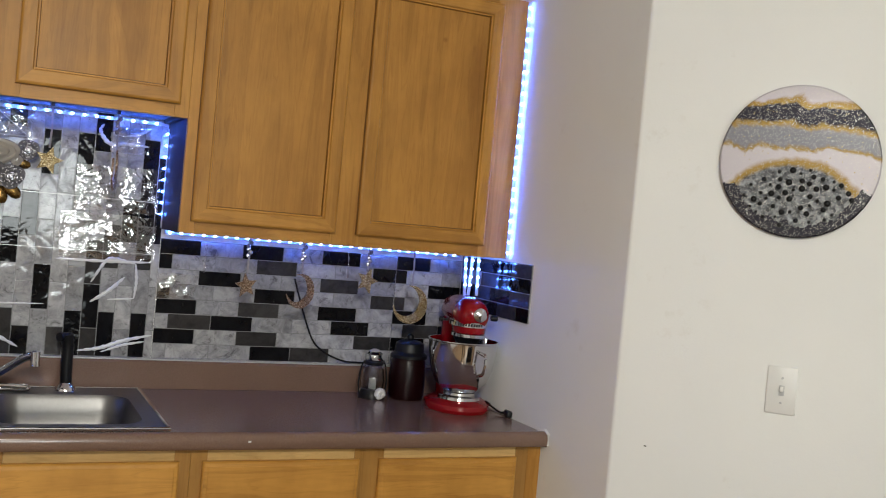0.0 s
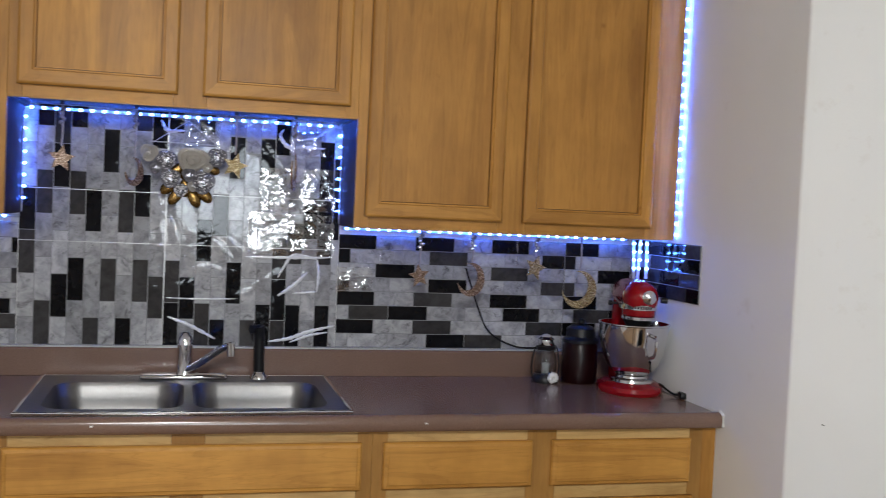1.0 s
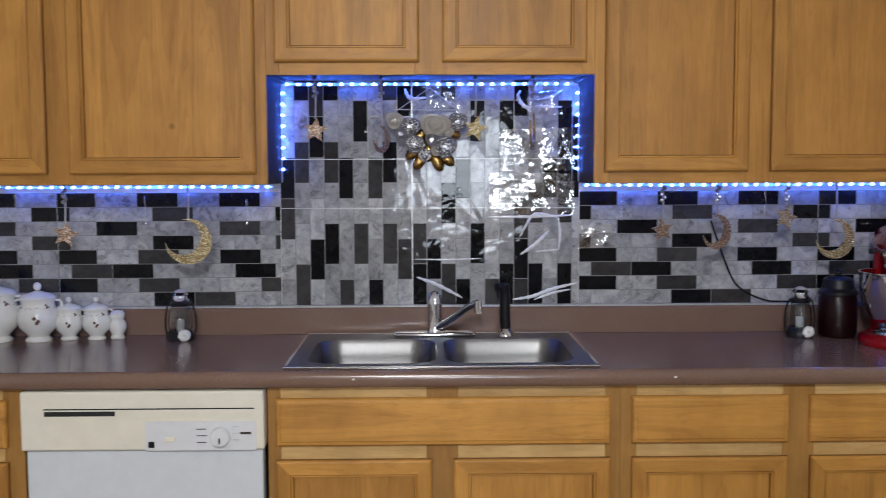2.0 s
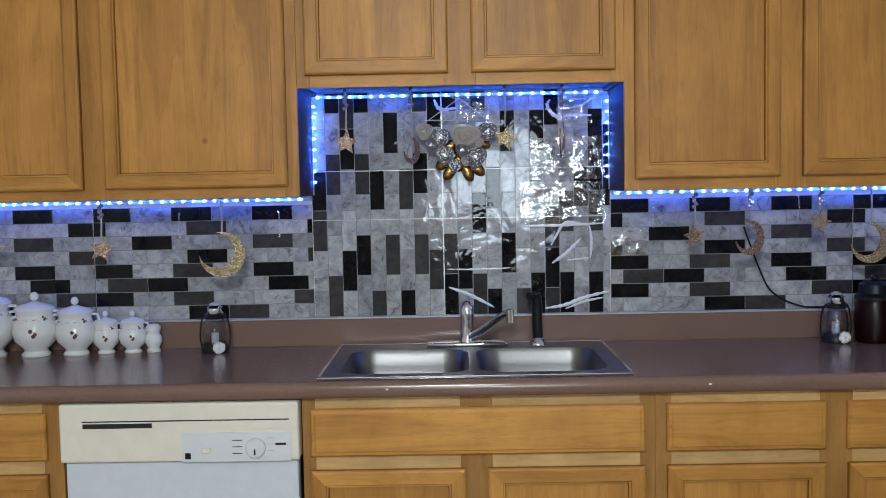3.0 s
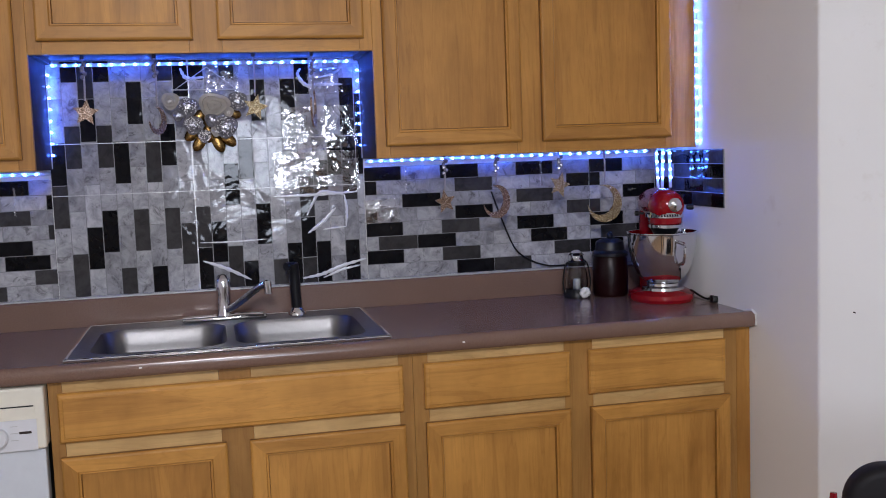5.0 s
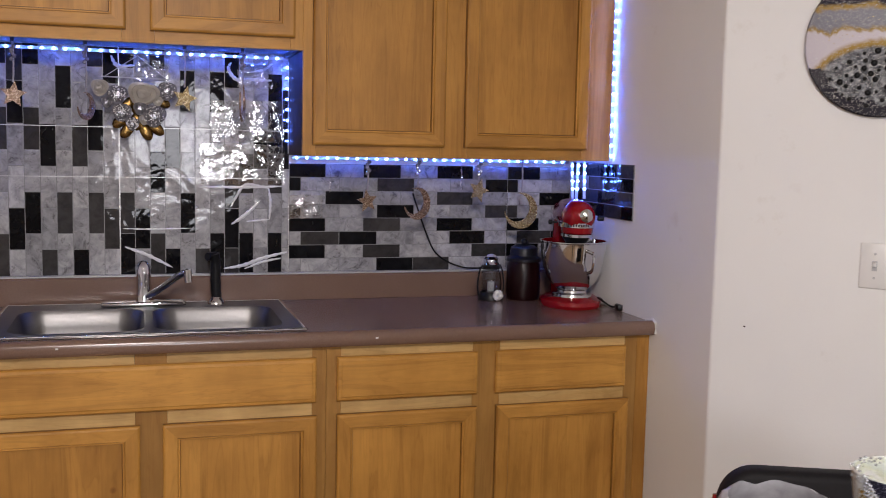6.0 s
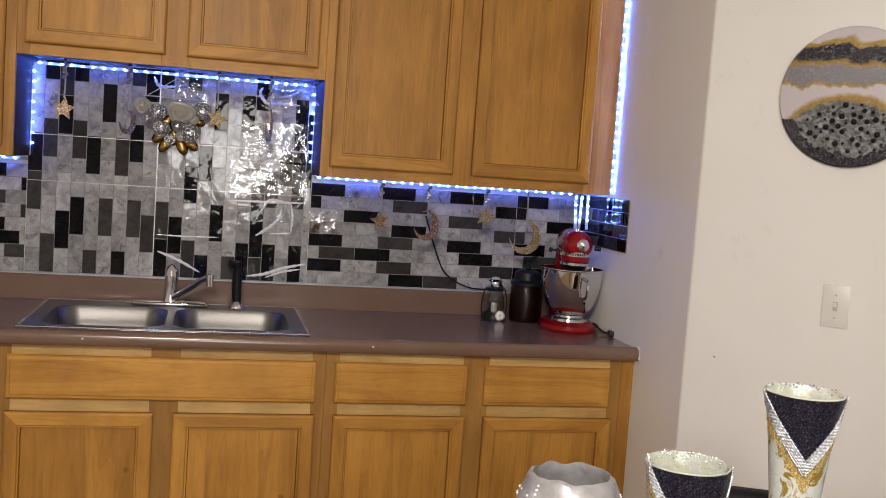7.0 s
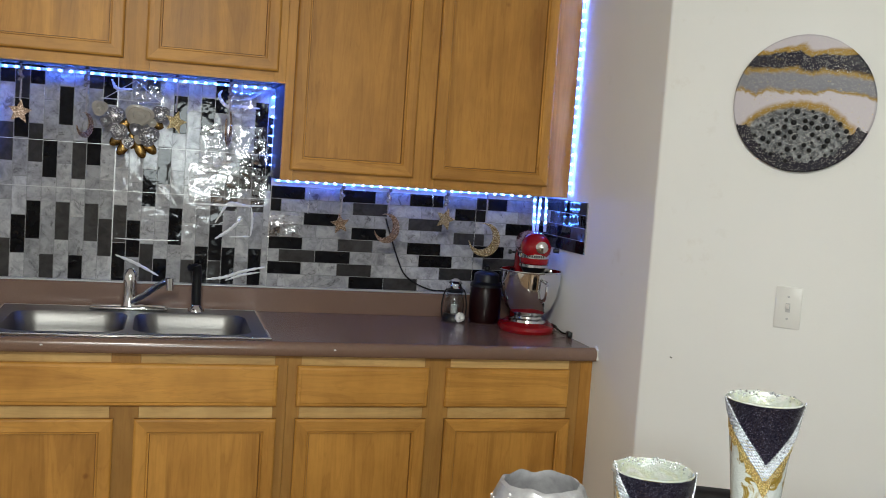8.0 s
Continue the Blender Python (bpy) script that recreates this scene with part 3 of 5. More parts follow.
faucet = thing("kitchen_faucet", (-1.459, -0.105, RIM), "chrome single-lever kitchen faucet", "faucet")
_bm = bmesh.new()
lathe(_bm, [(0.026, 0.012), (0.024, 0.03), (0.022, 0.075), (0.023, 0.10), (0.021, 0.125), (0.012, 0.137), (0.0, 0.139)], (-1.464, -0.105, RIM), 20)
part("body", _bm, M_CHROME, faucet, smooth=True)
part("base_plate", bx(-1.589, -1.339, -0.135, -0.078, RIM + 0.0005, RIM + 0.014, bevel=0.006, seg=3), M_CHROME, faucet, smooth=True)
part("spout", tb(smooth_line([(-1.459, -0.115, RIM + 0.025), (-1.414, -0.16, RIM + 0.06), (-1.364, -0.215, RIM + 0.105), (-1.339, -0.24, RIM + 0.118)]), 0.011, 12), M_CHROME, faucet, smooth=True)
part("aerator", tb([(-1.339, -0.24, RIM + 0.126), (-1.337, -0.241, RIM + 0.088)], 0.012, 12), M_CHROME, faucet, smooth=True)
part("lever", tb(smooth_line([(-1.464, -0.118, RIM + 0.012), (-1.404, -0.14, RIM + 0.018), (-1.349, -0.15, RIM + 0.016)]), 0.006, 8), M_CHROME, faucet, smooth=True)
soap = thing("sprayer", (-1.246, -0.10, RIM), "black side sprayer in a chrome collar", "sprayer")
part("collar", lt([(0.028, 0), (0.027, 0.008), (0.019, 0.018), (0.017, 0.022)], (-1.246, -0.10, RIM), 18), M_CHROME, soap, smooth=True)
part("handle", tb(smooth_line([(-1.246, -0.10, RIM + 0.02), (-1.248, -0.10, RIM + 0.07), (-1.248, -0.10, RIM + 0.125), (-1.252, -0.105, RIM + 0.158)]), 0.016, 12, radii=None), M_BLACK, soap, smooth=True)
part("nozzle", tb([(-1.248, -0.095, RIM + 0.150), (-1.274, -0.115, RIM + 0.150)], 0.013, 12), M_BLACK, soap, smooth=True)

# dishwasher
DX0, DX1, DF = -2.520, -1.905, -0.640
dw = thing("dishwasher", (-2.21, -0.32, 0.0), "cream dishwasher with white door and dial panel", "dishwasher")
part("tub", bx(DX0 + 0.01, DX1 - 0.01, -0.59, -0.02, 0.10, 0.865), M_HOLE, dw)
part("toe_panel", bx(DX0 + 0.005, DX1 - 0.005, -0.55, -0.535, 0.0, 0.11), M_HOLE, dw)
part("door", bx(DX0 + 0.008, DX1 - 0.006, DF + 0.004, -0.592, 0.115, 0.719, bevel=0.004), M_DWDOOR, dw, "white enamel door")
_p = part("console", bx(DX0, DX1, DF - 0.012, -0.592, 0.722, 0.874, bevel=0.006, seg=3), M_CREAM, dw, "yellowed cream control console")
part("grip_recess", bx(DX0 + 0.06, DX1 - 0.022, DF - 0.0135, DF - 0.0125, 0.806, 0.828), M_CREAM, _p)
part("vent_slot", bx(DX0 + 0.062, DX0 + 0.24, DF - 0.015, DF - 0.0138, 0.812, 0.824), M_HOLE, _p, "dark vent slot")
# dark strip that paints the shadow along the grip's upper edge
part("grip_shadow", bx(DX0 + 0.06, DX1 - 0.024, DF - 0.0145, DF - 0.0137, 0.828, 0.831), M_HOLE, _p)
part("control_plate", bx(DX0 + 0.315, DX1 - 0.02, DF - 0.0145, DF - 0.0125, 0.722, 0.797), M_PANELW, _p, "pale control plate")
part("button", bx(DX0 + 0.323, DX0 + 0.338, DF - 0.019, DF - 0.0147, 0.730, 0.746, bevel=0.002), M_BLACK, _p, "black push button")
part("rocker", bx(DX0 + 0.365, DX0 + 0.39, DF - 0.019, DF - 0.0147, 0.745, 0.758, bevel=0.002), M_CREAM, _p)
_r = Matrix.Rotation(radians(90), 4, "X")
part("dial", lt([(0.026, 0), (0.025, 0.012), (0.021, 0.016), (0.0, 0.016)], (DX0 + 0.505, DF - 0.0147, 0.757), 28, _r), M_PANELW, _p, "round cycle dial", smooth=True)
part("pointer", bx(DX0 + 0.503, DX0 + 0.507, DF - 0.033, DF - 0.0315, 0.742, 0.757), M_BLACK, _p)
for _i in range(3):
    part("legend_bar", bx(DX0 + 0.445, DX0 + 0.47, DF - 0.0155, DF - 0.0147, 0.742 + 0.017 * _i, 0.744 + 0.017 * _i), M_TABLE, _p)
    part("legend_bar", bx(DX0 + 0.535, DX0 + 0.552, DF - 0.0155, DF - 0.0147, 0.748 + 0.017 * _i, 0.7495 + 0.017 * _i), M_TRIM, _p)
part("badge", bx(DX1 - 0.06, DX1 - 0.032, DF - 0.0155, DF - 0.0147, 0.763, 0.769), M_TABLE, _p, "small dark badge")


# ---- wall cabinets ----
UF, UD = -0.305, -0.327


def wall_cabinet(x0, x1, z0, z1, doors, dz0, dz1, label):
    c = thing("wall_cabinet", ((x0 + x1) / 2, -0.15, z0), label, "cabinet", "wall cabinets")
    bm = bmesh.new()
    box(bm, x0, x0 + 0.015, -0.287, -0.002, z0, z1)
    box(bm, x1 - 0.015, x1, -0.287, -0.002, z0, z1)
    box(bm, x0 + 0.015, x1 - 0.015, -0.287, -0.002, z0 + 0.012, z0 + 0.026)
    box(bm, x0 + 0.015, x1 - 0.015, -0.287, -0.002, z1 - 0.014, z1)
    part("carcass", bm, M_CARCASS, c, "brown cabinet box, its colour darkened against the LED glow")
    n = len(doors)
    for i in range(n + 1):
        a = x0 if i == 0 else doors[i - 1][1] - 0.012
        b = x1 if i == n else doors[i][0] + 0.012
        part("frame_stile", bx(a, b, UF, -0.288, z0, z1, bevel=0.001), M_WOOD_V, c)
    for a, b in doors:
        part("frame_rail", bx(a + 0.0125, b - 0.0125, UF + 0.0005, -0.2885, z0, dz0 + 0.02), M_WOOD_H, c)
        part("frame_rail", bx(a + 0.0125, b - 0.0125, UF + 0.0005, -0.2885, dz1 - 0.02, z1), M_WOOD_H, c)
    for a, b in doors:
        panel_door(c, a, b, dz0, dz1, UF - 0.0006, UD, 0.047)
    return c


TOP = 2.192
wall_cabinet(-1.0095, -0.074, 1.390, TOP, [(-0.982, -0.572), (-0.508, -0.093)], 1.4245, TOP - 0.028, "tall honey wood wall cabinet with two panelled doors")
wall_cabinet(-1.9385, -1.0100, 1.699, TOP, [(-1.914, -1.507), (-1.442, -1.035)], 1.7335, TOP - 0.028, "short honey wood wall cabinet over the sink")
wall_cabinet(-3.16, -1.9390, 1.391, TOP, [(-3.13, -2.554), (-2.491, -1.969)], 1.422, TOP - 0.028, "tall honey wood wall cabinet with wide panelled doors")
_f = thing("wall_cabinet_filler", (-0.036, -0.3, 1.390), "honey wood filler strip between cabinet and wall", "cabinet trim")
part("strip", bx(-0.0735, -0.001, UF + 0.004, -0.02, 1.390, TOP, bevel=0.001), M_WOOD_V, _f)

# ---- backsplash: printed tile sheets ----
ROW = 0.0447
Z0 = 1.0045
PRINT = {0: "BWBWBW", 2: "WBWWGW", 4: "BWGWBW", 6: "BWGWWG", 1: "BWWGWWB", 3: "GWWBWWG", 5: "WGBWWBW", 7: "WWWBGWW"}
COLUMNS = ("WWGBWW", "GWWGWB", "WBWWBG", "WBWGWB", "GWWBWW", "WGWWBW", "BWWGWW", "WGWBWG", "WGWWWB", "BGWWWB", "WBWWWW",
           "GWBWWG", "BWWGWW", "WBWWBW", "GWWWWW", "BWWWBW", "GBGWWB", "BWGWWW", "WWWBWW", "BWGBBW", "WWWBBW")
TILE_MESHES = {}


def tile(parent, w, h, colour, place, side=False):
    """One printed tile, proud of its sheet; alike tiles share a mesh."""
    key = (round(w, 4), round(h, 4), colour, side)
    if key not in TILE_MESHES:
        bm = bmesh.new()
        g, d, e = 0.0011, 0.0014, 0.0012
        def ring(i, y):
            return [bm.verts.new((y, a, c) if side else (a, y, c)) for a, c in ((-w / 2 + i, -h / 2 + i), (w / 2 - i, -h / 2 + i), (w / 2 - i, h / 2 - i), (-w / 2 + i, h / 2 - i))]
        r0, r1, r2 = ring(g, 0.0), ring(g, -d + 0.0004), ring(g + e, -d)
        for p, q in ((r0, r1), (r1, r2)):
            for k in range(4):
                bm.faces.new((p[k], p[(k + 1) % 4], q[(k + 1) % 4], q[k]))
        bm.faces.new(r2)
        bmesh.ops.recalc_face_normals(bm, faces=bm.faces)
        me = bpy.data.meshes.new("tile")
        bm.to_mesh(me)
        bm.free()
        me.materials.append(TILE[colour])
        TILE_MESHES[key] = me
    ob = new("tile", TILE_MESHES[key])
    ob.parent = parent
    ob.location = Vector(place) - where(parent)
    return ob


def sheet(x0, x1, z0, z1, label):
    s = thing("tile_sheet", ((x0 + x1) / 2, -0.002, z0), label, "tile sheet", "peel-and-stick backsplash sheets")
    part("backing", bx(x0 + 0.0006, x1 - 0.0006, -0.004, -0.0005, z0, z1), M_GROUT, s)
    return s


def rows_sheet(x0, lo, hi, label):
    s = sheet(lo, hi, Z0, Z0 + 8 * ROW, label)
    for r in range(8):
        edges, cols = [x0], PRINT[r]
        while len(edges) <= len(cols):
            edges.append(edges[-1] + ((0.0385 if r % 2 else 0.1200) if len(edges) == 1 else 0.1283))
        zt = Z0 + (8 - r) * ROW
        for c, a, b in zip(cols, edges, edges[1:]):
            a, b = max(a, lo), min(b, hi)
            if b - a > 0.008:
                tile(s, b - a, ROW, c, ((a + b) / 2, -0.004, zt - ROW / 2))
    return s


rows_sheet(-1.0055, -1.0055, -0.2445, "brick-pattern vinyl tile sheet in white marble, grey and black")
rows_sheet(-0.2440, -0.2440, -0.006, "brick-pattern vinyl tile sheet in the corner")
rows_sheet(-2.6435, -2.6435, -1.9465, "brick-pattern vinyl tile sheet beside the sink window recess")
rows_sheet(-3.405, -3.405, -2.6440, "brick-pattern vinyl tile sheet behind the canisters")
CTOP = 1.710
PITCH = (1.946 - 1.006) / 20.5
for _a, _b2, _lab in ((0, 9, "upright-pattern vinyl tile sheet over the sink"), (9, 21, "upright-pattern vinyl tile sheet with a crumpled glossy surface")):
    _x0, _x1 = -1.946 + PITCH * _a, min(-1.006, -1.946 + PITCH * _b2)
    _s = sheet(_x0, _x1, Z0, CTOP, _lab)
    for _c in range(_a, _b2):
        _l, _r2 = -1.946 + PITCH * _c, min(-1.006, -1.946 + PITCH * (_c + 1))
        _e = [Z0] + [(1.086 if _c % 2 == 0 else 1.135) + 0.128 * k for k in range(5)] + [CTOP]
        for _col, _lo, _hi in zip(COLUMNS[_c], _e, _e[1:]):
            tile(_s, _r2 - _l, _hi - _lo, _col, ((_l + _r2) / 2, -0.004, (_lo + _hi) / 2))
    for _zs in (1.310, 1.464):
        part("seam", bx(_x0 + 0.001, _x1 - 0.001, -0.0060, -0.0056, _zs, _zs + 0.0022), M_TRIM, _s)
    if _a:
        part("seam", bx(_x0 - 0.0012, _x0 + 0.0022, -0.0066, -0.0062, Z0, CTOP), M_TRIM, _s, "pale overlapping sheet edge")
# the strip that turns the corner onto the side wall
_s = thing("tile_sheet", (-0.002, -0.23, 1.206), "dark vinyl tile strip turned onto the side wall", "tile sheet", "peel-and-stick backsplash sheets")
part("backing", bx(-0.004, -0.0005, -0.476, -0.002, 1.206, 1.382), M_GROUT, _s)
for _r, _cols in enumerate(("BGBB", "GBGB", "BBGW", "GBBG")):
    _e = [-0.476, -0.40 + 0.05 * (_r % 2), -0.275 + 0.05 * (_r % 2), -0.15 + 0.05 * (_r % 2), -0.006]
    for _col, _a, _b2 in zip(_cols, _e, _e[1:]):
        tile(_s, _b2 - _a, 0.0438, _col, (-0.004, (_a + _b2) / 2, 1.2065 + 0.0438 * (_r + 0.5)), True)
structure("trim", bx(-3.405, -0.006, -0.0175, -0.0005, 0.9985, 1.0035, bevel=0.001), M_TRIM, "pale sealing strip along the counter upstand")


def film_patch(x0, x1, z0, z1, label, lift=0.006, nx=26, nz=16, seed=0):
    """Added clear film with dents and a curled edge, there to hold bright reflections."""
    bm = bmesh.new()
    g = []
    for j in range(nz + 1):
        row = []
        for i in range(nx + 1):
            u, w = i / nx, j / nz
            k = noise.noise(Vector((u * 5 + seed, w * 4, seed * 1.7))) + 0.5 * noise.noise(Vector((u * 13, w * 11 + seed, 2.0)))
            edge = min(u, 1 - u, w, 1 - w)
            y = -0.0075 - lift * max(0.0, 0.45 + 0.7 * k) * min(1, edge * 6)
            row.append(bm.verts.new((x0 + (x1 - x0) * u + 0.004 * k * (edge < 0.01), y, z0 + (z1 - z0) * w + 0.005 * k * (edge < 0.01))))
        g.append(row)
    for j in range(nz):
        for i in range(nx):
            bm.faces.new((g[j][i], g[j][i + 1], g[j + 1][i + 1], g[j + 1][i]))
    ob = part("film_patch", bm, M_FILM, None, "", True, ((x0 + x1) / 2, -0.0075, (z0 + z1) / 2))
    ob.visible_shadow = False
    return tagged(ob, label, "plastic film", "loose film on the backsplash")


film_patch(-1.289, -1.022, 1.287, 1.420, "added glossy film square that carries the window reflection", seed=1)
film_patch(-1.256, -1.022, 1.427, 1.560, "added glossy film piece that carries the upper window reflection", seed=4)
film_patch(-1.011, -0.895, 1.182, 1.260, "wrinkled film corner on the tiles", 0.007, 18, 10, seed=13)
film_patch(-1.481, -1.380, 1.612, 1.695, "wrinkled film corner under the cabinet", 0.012, 16, 10, seed=15)
for _x, _z2 in ((-2.373, 1.265), (-2.056, 1.258), (-0.874, 1.268), (-0.418, 1.280)):
    film_patch(_x, _x + 0.007, _z2, _z2 + 0.085, "narrow raised film crease catching light", 0.006, 3, 8, seed=_x)
film_patch(-1.171, -1.060, 1.602, 1.675, "wrinkled film corner under the cabinet", 0.012, 16, 10, seed=17)



def film_crease(points, label, r=0.0030):
    """A raised fold in the film, its highlight painted pale: a low rounded ridge that narrows at both ends."""
    line = smooth_line([(x, -0.0072, z) for x, z in points], 8)
    n = len(line) - 1
    radii = [r * (0.25 + 0.75 * math.sin(math.pi * min(1, max(0.0, i / n))) ** 0.6) * (1 + 0.25 * math.sin(i * 2.3)) for i in range(n + 1)]
    bm = tube(bmesh.new(), line, r, 8, radii)
    for v in bm.verts:
        v.co.y = -0.0072 + (v.co.y + 0.0072) * 0.55
    ob = part("film_crease", bm, M_CREASE, None, "", True, line[n // 2])
    ob.visible_shadow = False
    return tagged(ob, label, "plastic film", "loose film on the backsplash")


film_crease([(-1.193, 1.220), (-1.158, 1.281), (-1.131, 1.292), (-1.072, 1.280)], "arched fold in the film over the tiles", 0.0050)
film_crease([(-1.072, 1.280), (-1.066, 1.230), (-1.070, 1.178)], "upright fold in the film over the tiles", 0.0042)
film_crease([(-1.191, 1.163), (-1.144, 1.196), (-1.100, 1.240)], "slanting fold in the film over the tiles", 0.0060)
film_crease([(-1.144, 1.172), (-1.070, 1.178)], "short level fold in the film")
film_crease([(-1.215, 1.020), (-1.152, 1.030), (-1.088, 1.053), (-1.010, 1.072)], "long slanting fold along the sheet bottom", 0.0060)
film_crease([(-1.150, 1.018), (-1.090, 1.040), (-1.030, 1.052)], "second slanting fold along the sheet bottom", 0.0040)
film_crease([(-1.519, 1.093), (-1.451, 1.066), (-1.375, 1.026)], "slanting fold in the film behind the faucet", 0.0055)
film_crease([(-1.525, 1.150), (-1.421, 1.148), (-1.315, 1.151)], "level fold in the film behind the faucet", 0.0026)
film_crease([(-1.294, 1.282), (-1.156, 1.283), (-1.030, 1.287)], "lower edge of the window reflection, painted as a pale ridge", 0.0046)
film_crease([(-1.192, 1.678), (-1.200, 1.657), (-1.174, 1.625), (-1.124, 1.627), (-1.062, 1.626)], "curled fold in the film under the cabinet", 0.0058)
film_crease([(-1.555, 1.684), (-1.536, 1.654), (-1.485, 1.656)], "curled fold in the film under the cabinet", 0.0058)
film_crease([(-1.130, 1.650), (-1.090, 1.660), (-1.060, 1.680)], "curled fold in the film under the cabinet", 0.0040)


# ---- LED strips ----
CHIP = bpy.data.meshes.new("led_chip")
_bm = bx(-0.0027, 0.0027, -0.0027, 0.0027, -0.0027, 0.0027, bevel=0.0008, seg=1)
_bm.to_mesh(CHIP)
_bm.free()
CHIP.materials.append(M_LED)


def led_strip(a, b, label, step=0.0335, side=(0, 1, 0)):
    a, b = Vector(a), Vector(b)
    s = thing("led_strip", a, label, "led strip", "LED strips round the cabinets")
    d = (b - a).normalized()
    side = Vector(side)
    up = d.cross(side).normalized()
    bm = bmesh.new()
    vs = [bm.verts.new(p + sgn * 0.005 * up + off * side) for p in (a, b) for sgn in (-1, 1) for off in (0.001, 0.003)]
    bmesh.ops.convex_hull(bm, input=vs)
    part("tape", bm, M_TAPE, s)
    n = int((b - a).length / step)
    for i in range(n):
        c = new("led_chip", CHIP)
        c.parent = s
        c.location = d * (step * (i + 0.5)) + side * -0.003
    return s


led_strip((-1.935, -0.014, 1.697), (-1.014, -0.014, 1.697), "lit LED strip on the wall under the short cabinet")
led_strip((-1.9345, -0.026, 1.685), (-1.9345, -0.026, 1.394), "lit LED strip down the cabinet side", side=(-1, 0, 0))
led_strip((-1.0140, -0.026, 1.685), (-1.0140, -0.026, 1.394), "lit LED strip down the cabinet side", side=(1, 0, 0))
led_strip((-1.000, -0.014, 1.381), (-0.02, -0.014, 1.381), "lit LED strip under the tall cabinet")
led_strip((-3.14, -0.014, 1.380), (-1.945, -0.014, 1.380), "lit LED strip under the wide cabinet")
led_strip((-0.008, -0.320, 1.392), (-0.008, -0.320, 2.185), "lit LED strip up the wall beside the cabinet", 0.033)
for _x, _d in ((-0.090, 0.006), (-0.066, -0.004), (-0.044, 0.003)):
    led_strip((_x, -0.200, 1.386), (_x + _d, -0.200, 1.262), "loose LED strip tail hanging by the corner", 0.026)


# ---- things on the counter ----
CT = 0.9145


def lantern(x, y, puff):
    o = thing("candle_lantern", (x, y, CT), "small glass hurricane lantern with pale cap and wire sides", "lantern", "lanterns on the counter")
    part("base", lt([(0.043, 0), (0.044, 0.012), (0.038, 0.022), (0.036, 0.028)], (x, y, CT), 22), M_BLACK, o, "dark metal base", smooth=True)
    part("chimney", lt([(0.034, 0.028), (0.037, 0.055), (0.033, 0.085), (0.026, 0.105), (0.0245, 0.105), (0.031, 0.085), (0.035, 0.055), (0.032, 0.030)], (x, y, CT), 22), M_GLASS, o, "clear glass chimney", smooth=True)
    part("candle", lt([(0.012, 0.028), (0.012, 0.060), (0.004, 0.063), (0.0, 0.063)], (x, y, CT), 14), M_CERAMIC, o, smooth=True)
    part("collar", lt([(0.030, 0.105), (0.031, 0.114), (0.026, 0.118)], (x, y, CT), 22), M_BLACK, o, smooth=True)
    part("cap", lt([(0.026, 0.118), (0.028, 0.121), (0.022, 0.130), (0.022, 0.137), (0.025, 0.139), (0.018, 0.146)], (x, y, CT), 22), M_CHROME, o, "silver metal cap", smooth=True)
    part("finial", lt([(0.017, 0.1462), (0.015, 0.151), (0.006, 0.155), (0.0, 0.1555)], (x, y, CT), 18), M_PEARL, o, "pale finial", smooth=True)
    for s in (-1, 1):
        part("side_wire", tb(smooth_line([(x + s * 0.042, y, CT + 0.012), (x + s * 0.047, y, CT + 0.05), (x + s * 0.040, y, CT + 0.10), (x + s * 0.030, y, CT + 0.118)], 4), 0.0028, 6), M_BLACK, o)
    bm = bmesh.new()
    for i in range(9):
        a = i * 2.4
        ball(bm, (x + puff + 0.010 * math.cos(a), y - 0.040 + 0.004 * math.sin(a * 1.7), CT + 0.019 + 0.010 * math.sin(a)), 0.0105, sub=1)
    part("paper_flower", bm, M_CERAMIC, o, "white puff tied at the foot", smooth=True)
    return o


lantern(-0.337, -0.115, 0.012)
lantern(-2.243, -0.105, 0.020)


